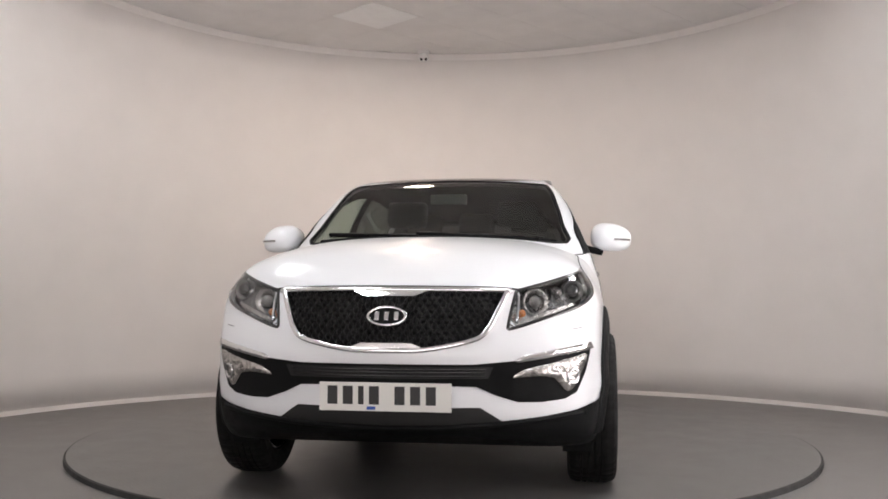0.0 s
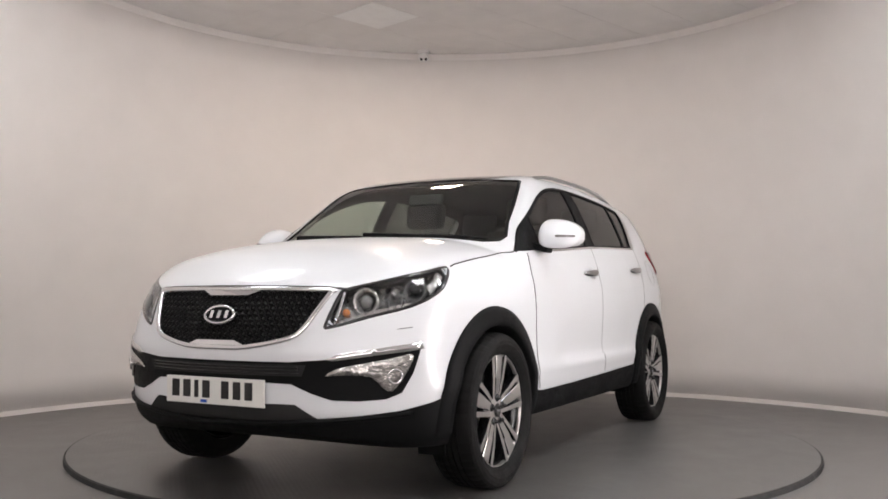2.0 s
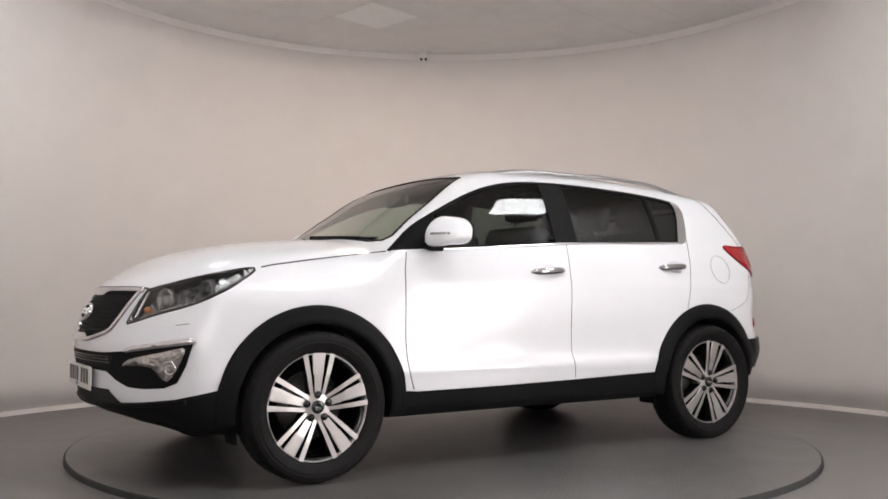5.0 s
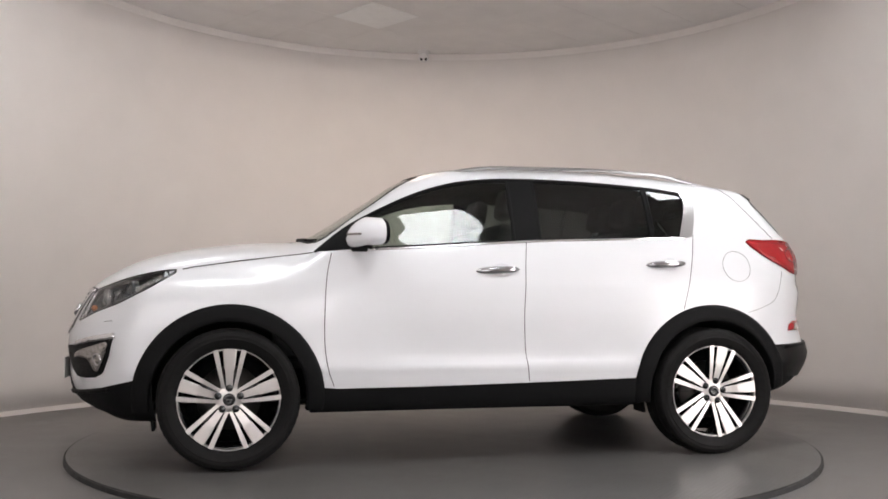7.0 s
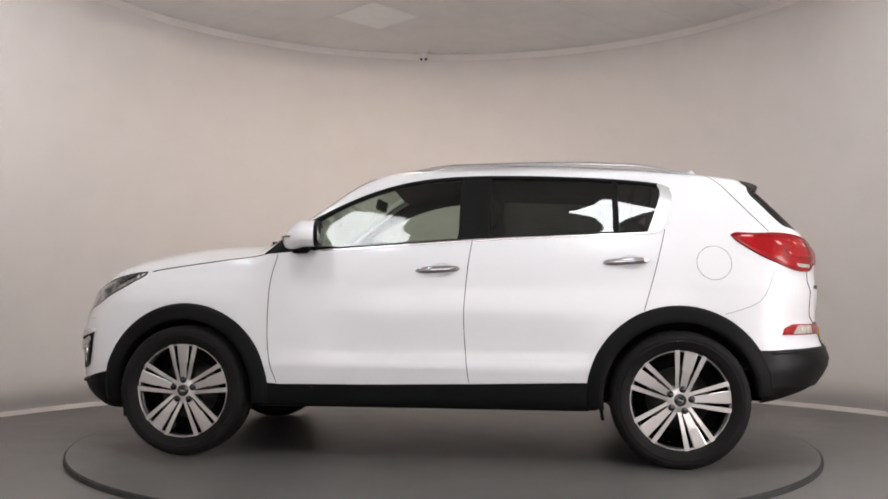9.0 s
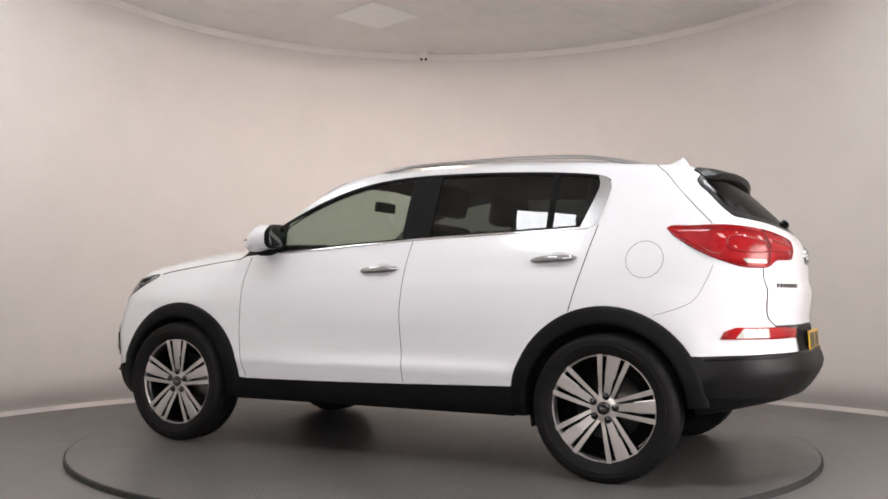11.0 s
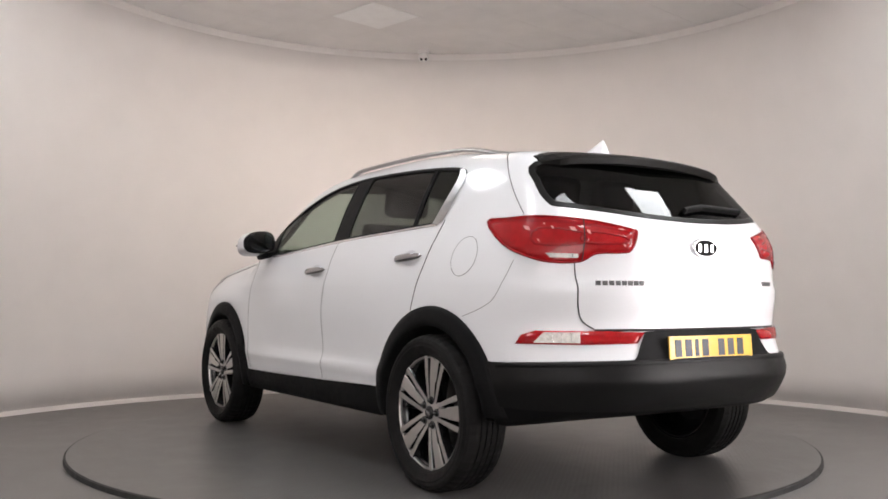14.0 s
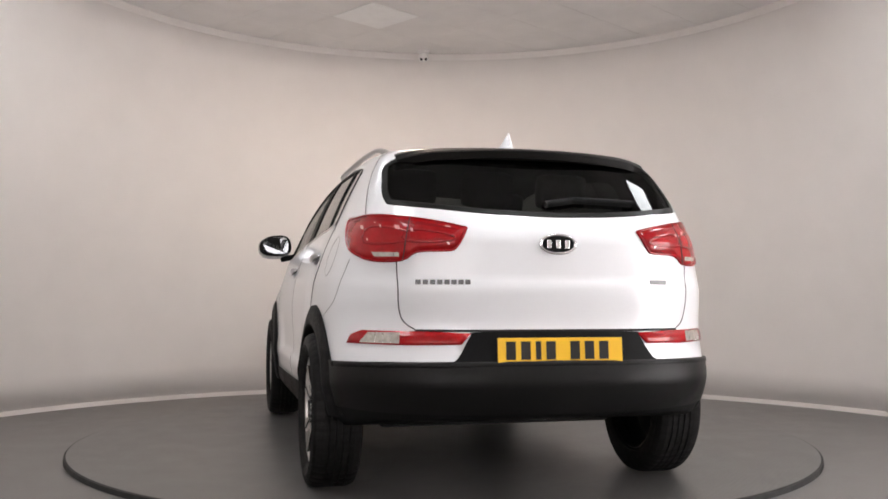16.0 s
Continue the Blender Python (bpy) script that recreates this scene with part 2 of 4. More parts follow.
def light_panel(x, y, turn, colour, glow, size=0.6):
    lamp = tagged(new("ceiling_light"), "square white light panel set in the ceiling, out of view", "ceiling light", "ceiling light panels")
    lamp.matrix_basis = pose(x, y, HIGH, 0, 0, turn)
    bm = bmesh.new()
    for k in range(4):
        box(bm, (size + 0.03, 0.03, 0.024), pose(0, 0, -0.012, 0, 0, 90 * k) @ pose(0, size / 2, 0))
    part("frame", bm, TRIM, lamp, smooth=False)
    bm = bmesh.new()
    box(bm, (size - 0.03, size - 0.03, 0.012), pose(0, 0, -0.008))
    m = material("lit_panel", colour, 0.5, emit=glow)
    part("diffuser", bm, m, lamp, "lit white diffuser", smooth=False)


# the last two are set outward to brighten the side walls
for lx, ly, k in ((-1.2, -2.43, 0.9), (0.9, -2.4, 1.1), (2.45, -0.75, 1.25), (-1.9, -0.2, 0.6)):
    light_panel(lx, ly, 45, PANEL_COOL, PANEL_GLOW * k)
# warm panel added out of view to brighten the back wall's middle
light_panel(-0.35, 1.12, 45, WASH_WARM, PANEL_GLOW * 5.0, 0.28)


# ---------------------------------------------------------------- the car's form, in its own space: x ahead, y to its left
TOP = curve([(2.3, 0.84), (2.12, 0.895), (2.05, 0.938), (1.95, 0.994), (1.78, 1.072), (1.56, 1.126), (1.31, 1.159), (1.1, 1.173), (0.99, 1.176), (0.9, 1.212), (0.6, 1.40),
             (0.36, 1.548), (0.22, 1.588), (0.05, 1.608), (-0.3, 1.622), (-0.6, 1.622), (-1.0, 1.602), (-1.4, 1.566), (-1.8, 1.52), (-2.4, 1.44)])
CROWNING = curve([(2.3, 0.10), (1.9, 0.12), (1.5, 0.16), (1.0, 0.16), (0.8, 0.13), (0.35, 0.11), (0.0, 0.09), (-2.4, 0.09)])
NOSE = curve([(0.1, 1.9), (0.2, 2.03), (0.27, 2.12), (0.34, 2.17), (0.42, 2.19), (0.52, 2.195), (0.63, 2.205), (0.72, 2.185), (0.81, 2.15), (0.9, 2.105), (0.96, 2.05), (1.1, 1.85), (2, 0.2)])
TAIL = curve([(0.1, 1.9), (0.25, 2.02), (0.36, 2.095), (0.43, 2.145), (0.49, 2.180), (0.535, 2.196), (0.57, 2.188), (0.61, 2.168), (0.68, 2.145), (0.76, 2.135), (0.9, 2.15), (0.96, 2.135), (1.08, 2.135), (1.18, 2.09),
              (1.25, 2.032), (1.4, 1.885), (1.5, 1.785), (1.7, 1.6)])
FLANK = curve([(0.1, 0.78), (0.25, 0.845), (0.38, 0.866), (0.46, 0.876), (0.495, 0.882), (0.53, 0.879), (0.58, 0.875), (0.68, 0.873), (0.80, 0.871), (0.92, 0.862), (1.0, 0.842), (1.08, 0.818),
               (1.15, 0.790), (1.2, 0.768), (1.35, 0.706), (1.47, 0.645), (1.54, 0.600), (1.65, 0.50)])
TAPER_F = curve([(0.6, 0.0), (1.0, 0.004), (1.4, 0.018), (1.6, 0.030), (1.86, 0.060), (2.1, 0.11), (2.4, 0.25)])
TAPER_R = curve([(0.9, 0.0), (1.3, 0.008), (1.6, 0.022), (1.8, 0.050), (1.9, 0.092), (2.0, 0.15), (2.4, 0.5)])
SILL = curve([(-2.4, 0.40), (-2.0, 0.365), (-1.7, 0.32), (-1.0, 0.275), (1.0, 0.265), (1.6, 0.235), (1.8, 0.24), (2.0, 0.285), (2.2, 0.335), (2.4, 0.36)])
ROUND = 0.022
WHEEL_X, WHEEL_Z = 1.32, 0.352


def ease(q):
    q = np.clip(q, 0, 1)
    return q * q * (3 - 2 * q)


def form(x, y, z):
    """Below zero inside the car's hull."""
    a = np.abs(y) - 0.018
    tuck = ease((z - 0.82) / 0.24) * ease((x - 0.72) / 0.6) * ease((1.17 - z) / 0.08) * 0.065
    scoop = 0.016 * ease((z - 0.495) / 0.06) * ease((0.80 - z) / 0.24) * ease((0.66 - x) / 0.3) * ease((x + 0.98) / 0.3)
    side = a - (FLANK(z) - scoop - TAPER_F(np.maximum(x, 0.6)) - TAPER_R(np.maximum(-x, 0.9)) - tuck)
    top = (z - (TOP(x) - CROWNING(x) * (0.35 * y * y + 1.25 * y**4))) * 0.9
    front = x - (NOSE(z) - 0.33 * y * y - 0.25 * y**4)
    rear = -x - (TAIL(z) - 0.06 * y * y - 0.60 * y**4)
    under = SILL(x) - z
    big = np.stack([side, top, front, rear, under]) / ROUND
    m = big.max(0)
    return ROUND * (m + np.log(np.exp(big - m).sum(0)))


def outward(p):
    e, x, y, z = 2e-3, p[:, 0], p[:, 1], p[:, 2]
    n = np.stack([form(x + e, y, z) - form(x - e, y, z), form(x, y + e, z) - form(x, y - e, z), form(x, y, z + e) - form(x, y, z - e)], 1)
    return n / np.maximum(np.linalg.norm(n, axis=1, keepdims=True), 1e-9)


def meet(start, way, reach):
    """Where rays from inside the hull leave it."""
    lo, hi = np.zeros(len(start)), np.full(len(start), float(reach))
    for _ in range(34):
        mid = (lo + hi) / 2
        p = start + way * mid[:, None]
        inside = form(p[:, 0], p[:, 1], p[:, 2]) < 0
        lo, hi = np.where(inside, mid, lo), np.where(inside, hi, mid)
    return start + way * ((lo + hi) / 2)[:, None]


def spread(view, uv, sign=1):
    """Points of a drawing (side: x, z; front and rear: y, z; top: x, y; nose and stern: degrees round the corner, z) laid on the hull."""
    uv = np.asarray(uv, float).reshape(-1, 2)
    u, v, o = uv[:, 0], uv[:, 1], np.zeros(len(uv))
    if view == "side":
        return meet(np.stack([u, o, v], 1), np.tile((0.0, sign, 0.0), (len(u), 1)), 1.3)
    if view == "front":
        return meet(np.stack([o, u * sign, v], 1), np.tile((1.0, 0, 0), (len(u), 1)), 2.8)
    if view == "rear":
        return meet(np.stack([o - 0.9, u * sign, v], 1), np.tile((-1.0, 0, 0), (len(u), 1)), 2.0)
    if view == "top":
        return meet(np.stack([u, v * sign, o + 0.8], 1), np.tile((0.0, 0, 1), (len(u), 1)), 1.2)
    a = np.radians(u)
    ahead = 1.0 if view == "nose" else -1.0
    return meet(np.stack([o + 1.2 * ahead, o, v], 1), np.stack([np.cos(a) * ahead, np.sin(a) * sign, o], 1), 2.0)


UNIT = {"nose": radians(1) * 0.9, "stern": radians(1) * 0.9}


def within(poly, u, v):
    """Which points lie inside a polygon."""
    poly = np.asarray(poly)
    inside = np.zeros(len(u), bool)
    for (ax, ay), (bx, by) in zip(poly, np.roll(poly, -1, 0)):
        cross = (ay > v) != (by > v)
        inside ^= cross & (u < (bx - ax) * (v - ay) / (by - ay + 1e-15) + ax)
    return inside


def smooth_loop(points, steps=6, closed=True):
    """A rounded line through knots."""
    p = np.asarray(points, float)
    n = len(p)
    out = []
    for i in range(n if closed else n - 1):
        a, b, c, d = (p[(i + k) % n] if closed else p[min(max(i + k, 0), n - 1)] for k in (-1, 0, 1, 2))
        for s in np.arange(steps) / steps:
            out.append(0.5 * (2 * b + (c - a) * s + (2 * a - 5 * b + 4 * c - d) * s**2 + (3 * b - a - 3 * c + d) * s**3))
    if not closed:
        out.append(p[-1])
    return np.array(out)


def even(points, step, closed=True):
    """A line cut into even steps, with its corners kept."""
    p = np.asarray(points, float)
    out = []
    for i in range(len(p) if closed else len(p) - 1):
        a, b = p[i], p[(i + 1) % len(p)]
        k = max(1, int(np.ceil(np.linalg.norm(b - a) / step)))
        out += [a + (b - a) * j / k for j in range(k)]
    if not closed:
        out.append(p[-1])
    return np.array(out)


def sheet(name, view, poly, mat, parent, label="", sign=1, off=0.0015, step=0.03, thick=0.0):
    """A panel cut to an outline and laid on the hull, off metres above it."""
    k = UNIT.get(view, 1.0)
    flat = np.asarray(poly, float) * (k, 1)
    loop = even(flat, step)
    lo, hi = flat.min(0), flat.max(0)
    gx, gy = np.meshgrid(np.arange(lo[0] + step / 2, hi[0], step), np.arange(lo[1] + step / 2, hi[1], step))
    gx, gy = gx.ravel(), gy.ravel()
    keep = within(flat, gx, gy)
    keep &= np.min(np.hypot(gx[:, None] - loop[:, 0], gy[:, None] - loop[:, 1]), 1) > step * 0.45 if len(gx) else keep
    pts = [Vector(p) for p in loop] + [Vector(p) for p in zip(gx[keep], gy[keep])]
    n = len(loop)
    vs, _, fs, *_ = delaunay_2d_cdt(pts, [(i, (i + 1) % n) for i in range(n)], [], 1, 1e-6)
    uv = np.array([tuple(v) for v in vs]) / (k, 1)
    place = spread(view, uv, sign)
    normal = outward(place)
    place = place + normal * off
    faces = []
    for f in fs:
        a, b, c = (place[i] for i in f)
        ok = np.dot(np.cross(b - a, c - a), normal[f[0]]) > 0
        faces.append(tuple(f) if ok else tuple(reversed(f)))
    ob = from_arrays(name, place, faces, mat, parent, label, normal)
    if thick:
        mod = ob.modifiers.new("thickness", "SOLIDIFY")
        mod.thickness, mod.offset = thick, -1
    return ob


def strip(name, view, line, width, height, mat, parent, label="", sign=1, off=0.0, closed=False, step=0.02, sink=0.004):
    """A moulding or joint of the given width that follows a line on the hull and stands height above it."""
    k = UNIT.get(view, 1.0)
    flat = even(np.asarray(line, float) * (k, 1), step, closed)
    p = spread(view, flat / (k, 1), sign)
    n = outward(p)
    t = (np.roll(p, -1, 0) - np.roll(p, 1, 0)) if closed else np.gradient(p, axis=0)
    t /= np.maximum(np.linalg.norm(t, axis=1, keepdims=True), 1e-9)
    b = np.cross(t, n)
    w = width / 2
    ring = [(-w, -sink), (-w, height * 0.6), (-w * 0.7, height), (w * 0.7, height), (w, height * 0.6), (w, -sink)]
    verts = np.concatenate([(p + b * s + n * (h + off))[:, None] for s, h in ring], 1).reshape(-1, 3)
    m, c = len(p), len(ring)
    faces = []
    for i in range(m if closed else m - 1):
        j = (i + 1) % m
        for q in range(c - 1):
            faces.append((i * c + q, i * c + q + 1, j * c + q + 1, j * c + q))
    if not closed:
        faces += [tuple(range(c)), tuple((m - 1) * c + q for q in reversed(range(c)))]
    return from_arrays(name, verts, faces, mat, parent, label)


# outlines drawn on the hull
DAYLIGHT = smooth_loop([(0.90, 1.095), (0.75, 1.22), (0.59, 1.31), (0.37, 1.415), (0.18, 1.48), (-0.01, 1.515), (-0.26, 1.53), (-0.6, 1.525), (-0.99, 1.503), (-1.23, 1.475), (-1.295, 1.445)], 4, False)
DAYLIGHT = np.concatenate([DAYLIGHT, [(-1.30, 1.40), (-1.255, 1.25), (-1.23, 1.215), (-0.96, 1.205), (-0.45, 1.187), (-0.14, 1.17), (0.33, 1.137), (0.59, 1.12)]])
SCREEN_LINE = smooth_loop([(-0.695, 1.155), (-0.675, 1.26), (-0.635, 1.40), (-0.585, 1.515), (-0.50, 1.538), (0, 1.562), (0.50, 1.538), (0.585, 1.515), (0.635, 1.40), (0.675, 1.26), (0.695, 1.155), (0.4, 1.175), (0, 1.185), (-0.4, 1.175)], 3)
HATCH_GLASS = smooth_loop([(-0.60, 1.45), (-0.645, 1.36), (-0.65, 1.275), (-0.60, 1.25), (-0.3, 1.215), (0, 1.205), (0.3, 1.215), (0.60, 1.25), (0.65, 1.275), (0.645, 1.36), (0.60, 1.45), (0.35, 1.50), (0, 1.515), (-0.35, 1.50)], 4)
HEADLAMP = (0.5, 0) + smooth_loop([(62.3, 0.997), (59.5, 0.94), (55, 0.885), (48, 0.83), (38, 0.785), (28.8, 0.742), (27.8, 0.757), (31.0, 0.88), (33, 0.898), (40, 0.925), (50, 0.962)], 3)
TAILLAMP = (0.3, 0) + smooth_loop([(62, 1.192), (55, 1.199), (47, 1.202), (40, 1.192), (33, 1.177), (23.5, 1.145), (22.3, 1.13), (24.3, 1.062), (26.5, 1.05), (33, 1.045), (36.5, 1.012), (43, 1.010), (48, 1.03), (55, 1.085)], 3)
GRILLE_HALF = [(0.464, 0.891), (0.4655, 0.886), (0.462, 0.876), (0.428, 0.80), (0.394, 0.735), (0.34, 0.694), (0.16, 0.658)]
GRILLE = smooth_loop([(-y, z) for y, z in GRILLE_HALF] + [(0, 0.654)] + GRILLE_HALF[::-1] + [(0.2, 0.894), (0, 0.894), (-0.2, 0.894)], 4)


def hull_grid():
    """The hull as a grid of quads: rays from a line through the cabin, closed at both ends by a half globe."""
    back, ahead, axis = -1.3, 1.35, 0.74
    rows = [(back, -90 + 90 * k / 62) for k in range(1, 62)] + [(back + (ahead - back) * k / 140, 0.0) for k in range(141)] + [(ahead, 90 * k / 62) for k in range(1, 62)]
    around = 280
    start, way = [], []
    for x, tilt in rows:
        c, s = math.cos(radians(tilt)), math.sin(radians(tilt))
        for k in range(around):
            a = 2 * math.pi * k / around
            start.append((x, 0, axis))
            way.append((s, c * math.cos(a), c * math.sin(a)))
    p = meet(np.array(start), np.array(way), 3.0)
    quads = np.array([(i * around + k, i * around + (k + 1) % around, (i + 1) * around + (k + 1) % around, (i + 1) * around + k) for i in range(len(rows) - 1) for k in range(around)])
    return p, quads


def nearest_on(loop, q):
    """The nearest points of a closed line."""
    a, b = loop[None], np.roll(loop, -1, 0)[None]
    d = b - a
    k = np.clip(((q[:, None] - a) * d).sum(2) / np.maximum((d * d).sum(2), 1e-12), 0, 1)
    c = a + d * k[..., None]
    i = ((c - q[:, None]) ** 2).sum(2).argmin(1)
    return c[np.arange(len(q)), i]


def cut(p, quads):
    """Cuts windows, lamps, grille and wheel arches out of the hull: the quads that stay, with the edge drawn onto each outline."""
    p = p.copy()
    x, y, z = p.T.copy()
    a, sign = np.abs(y), np.where(y < 0, -1.0, 1.0)
    turn = np.degrees(np.arctan2(a, x - 1.2))
    rings = [np.array([(c + 0.41 * math.cos(q), WHEEL_Z + 0.41 * math.sin(q)) for q in np.linspace(0, 2 * math.pi, 72, endpoint=False)]) for c in (WHEEL_X, -WHEEL_X)]
    cuts = [("side", DAYLIGHT, x, (z > 1.0) & (a > 0.3)), ("front", SCREEN_LINE, y, (x > 0.1) & (z > 1.1)), ("rear", HATCH_GLASS, y, (x < -1.2) & (z > 1.1)),
            ("nose", HEADLAMP, turn, x > 1.3), ("front", GRILLE, y, x > 1.8)] + [("side", r, x, (a > 0.45) & (z < 0.9)) for r in rings]
    for view, loop, u, where in cuts:
        inside = where & within(loop, u, z)
        full = inside[quads].all(1)
        some = inside[quads].any(1) & ~full
        move = np.unique(quads[some])
        move = move[inside[move]]
        quads = quads[~full]
        if len(move):
            k = UNIT.get(view, 1.0)
            spot = nearest_on(np.asarray(loop) * (k, 1), np.stack([u[move] * k, z[move]], 1)) / (k, 1)
            spot[:, 1] = np.maximum(spot[:, 1], 0.345)
            mirrored = view in ("side", "nose")
            for sg in ((1, -1) if mirrored else (1,)):
                pick = sign[move] == sg if mirrored else np.ones(len(move), bool)
                if pick.any():
                    p[move[pick]] = spread(view, spot[pick], sg)
    return p, quads


def build_car():
    car = tagged(new("car"), "white five-door crossover with black cladding, parked on the turntable", "car")
    p, quads = hull_grid()
    p, stay = cut(p, quads)
    n = outward(p)
    mid = p[stay].mean(1)
    low = mid[:, 2] < np.where(mid[:, 0] < -1.5, 0.47, np.where(mid[:, 0] > 1.6, 0.36, 0.34))
    def shell(name, pts, faces, mat, label, normal):
        used = np.unique(faces)
        to = np.zeros(len(pts), int)
        to[used] = np.arange(len(used))
        from_arrays(name, pts[used], to[faces], mat, car, label, normal[used])

    shell("body", p, stay[~low], PAINT, "glossy white painted body shell", n)
    shell("underbody", p, stay[low], PLASTIC, "black underside and lower cladding", n)
    p2 = p - n * 0.03
    keep = stay[(p2[stay][:, :, 2].mean(1) > 0.45)]
    shell("cabin_lining", p2, keep[:, ::-1], CABIN, "dark cabin lining", -n)
    return car


CAR = build_car()


def extrude(bm, outline, z0, z1, m=Matrix()):
    """A prism over a flat outline."""
    low = [bm.verts.new(m @ Vector((x, y, z0))) for x, y in outline]
    high = [bm.verts.new(m @ Vector((x, y, z1))) for x, y in outline]
    n = len(outline)
    bm.faces.new(high)
    bm.faces.new(low[::-1])
    for i in range(n):
        bm.faces.new((low[i], low[(i + 1) % n], high[(i + 1) % n], high[i]))


def spoke(bm, turn, w0, w1, r0=0.052, r1=0.2475, shift0=0.0, shift1=0.0):
    """One spoke from hub to rim, dished towards the hub."""
    rows = []
    for r, w, sh, z, deep in ((r0, w0, shift0, 0.062, 0.05), ((r0 + r1) / 2, (w0 + w1) / 2, (shift0 + shift1) / 2, 0.074, 0.045), (r1, w1, shift1, 0.079, 0.04)):
        rows.append([bm.verts.new(pose(0, 0, 0, 0, 0, turn) @ Vector((r, sh + k * w / 2, z - d))) for k, d in ((-1.0, deep), (-1.0, 0.003), (-0.85, 0), (0.85, 0), (1.0, 0.003), (1.0, deep))])
    for p, q in zip(rows, rows[1:]):
        for i in range(5):
            bm.faces.new((p[i], q[i], q[i + 1], p[i + 1]))


def wheel(car, x, y, turn):
    """One wheel; its axle lies along the car's y."""
    side = 1 if y > 0 else -1
    hub = new("wheel")
    hub.parent = car
    hub.matrix_basis = pose(x, y, WHEEL_Z if x > 0 else WHEEL_Z - 0.007, -90 * side, 0, 0) @ pose(0, 0, 0, 0, 0, turn)
    hub["label"] = "alloy wheel with five groups of machined spokes"
    bm = bmesh.new()
    profile = [(0.247, -0.11), (0.249, 0.070), (0.258, 0.084), (0.264, 0.088), (0.268, 0.092), (0.285, 0.100), (0.300, 0.1055), (0.305, 0.104), (0.318, 0.1045), (0.333, 0.099), (0.343, 0.088), (0.3485, 0.072)]
    for k in range(5):                       # four grooves round the tread
        c = 0.058 - k * 0.029
        profile += [(0.352, c), (0.352, c - 0.021), (0.345, c - 0.0225), (0.345, c - 0.0275)] if k < 4 else [(0.352, c), (0.351, c - 0.02)]
    profile += [(0.340, -0.105), (0.31, -0.118), (0.27, -0.115)]
    lathe(bm, profile, 150)
    for i, v in enumerate(bm.verts):         # cross cuts part the tread into blocks
        if math.hypot(v.co.x, v.co.y) > 0.338 and abs(v.co.z) > 0.02 and (i % 150 + (1 if v.co.z < 0 else 0)) % 3 == 0:
            v.co.x, v.co.y = v.co.x * 0.9945, v.co.y * 0.9945
    part("tyre", bm, TYRE, hub, "black tyre with grooved, worn tread", smooth=False)
    bm = bmesh.new()
    lathe(bm, [(0.248, 0.060), (0.2525, 0.074), (0.2505, 0.078), (0.2475, 0.076), (0.2460, 0.066), (0.2462, 0.05)], 72)
    part("rim_lip", bm, ALLOY, hub, "bright machined rim lip")
    bm = bmesh.new()
    lathe(bm, [(0.2465, 0.062), (0.238, 0.03), (0.225, -0.10), (0.246, -0.10)], 64)
    tube(bm, 0.226, 0.226, 0.004, pose(0, 0, -0.06), 48)
    part("rim_barrel", bm, GLOSS_BLACK, hub, "gloss black rim barrel")
    bm = bmesh.new()
    tube(bm, 0.16, 0.16, 0.02, pose(0, 0, -0.035), 48)
    part("brake_disc", bm, DISC, hub, "grey steel brake disc")
    for k in range(5):
        group = 72 * k
        for kind in (0, 1, -1):
            bm = bmesh.new()
            if kind == 0:
                spoke(bm, group, 0.034, 0.068)
            else:
                spoke(bm, group, 0.020, 0.031, shift0=kind * 0.0275, shift1=kind * 0.0700)
            blade = part("spoke", bm, ALLOY, hub, "machined spoke with black sides", smooth=False)
            blade.data.materials.append(GLOSS_BLACK)
            for f in blade.data.polygons:
                f.material_index = 0 if f.normal.z > 0.75 else 1
        bm = bmesh.new()
        extrude(bm, [(0.05, -0.020), (0.12, -0.034), (0.12, 0.034), (0.05, 0.020)], 0.015, 0.035, pose(0, 0, 0, 0, 0, group))
        part("spoke_web", bm, GLOSS_BLACK, hub, smooth=False)
        bm = bmesh.new()
        m = pose(0, 0, 0, 0, 0, group) @ pose(0.057, 0, 0.066)
        tube(bm, 0.0185, 0.0175, 0.008, m @ pose(0, 0, -0.001), 24)
        tube(bm, 0.0112, 0.009, 0.018, m @ pose(0, 0, 0.008), 6)
        part("wheel_nut", bm, GLOSS_BLACK, hub)
    bm = bmesh.new()
    lathe(bm, [(0.001, 0.0), (0.072, 0.0), (0.070, 0.058), (0.060, 0.0635), (0.036, 0.065), (0.001, 0.065)], 40)
    part("hub", bm, ALLOY, hub)
    bm = bmesh.new()
    lathe(bm, [(0.001, 0.06), (0.031, 0.06), (0.031, 0.071), (0.027, 0.074), (0.001, 0.075)], 32)
    cap = part("centre_cap", bm, GLOSS_BLACK, hub, "black centre cap")
    bm = bmesh.new()
    for k in (-1, 0, 1):
        box(bm, (0.010, 0.004, 0.002), pose(k * 0.001, k * 0.010, 0.076))
    part("cap_badge", bm, SATIN, cap)
    return hub


for wx, spin in ((WHEEL_X, 90), (-WHEEL_X, 103)):
    for wy in (0.820, -0.820):
        wheel(CAR, wx, wy, spin * (-1 if wy > 0 else 1))


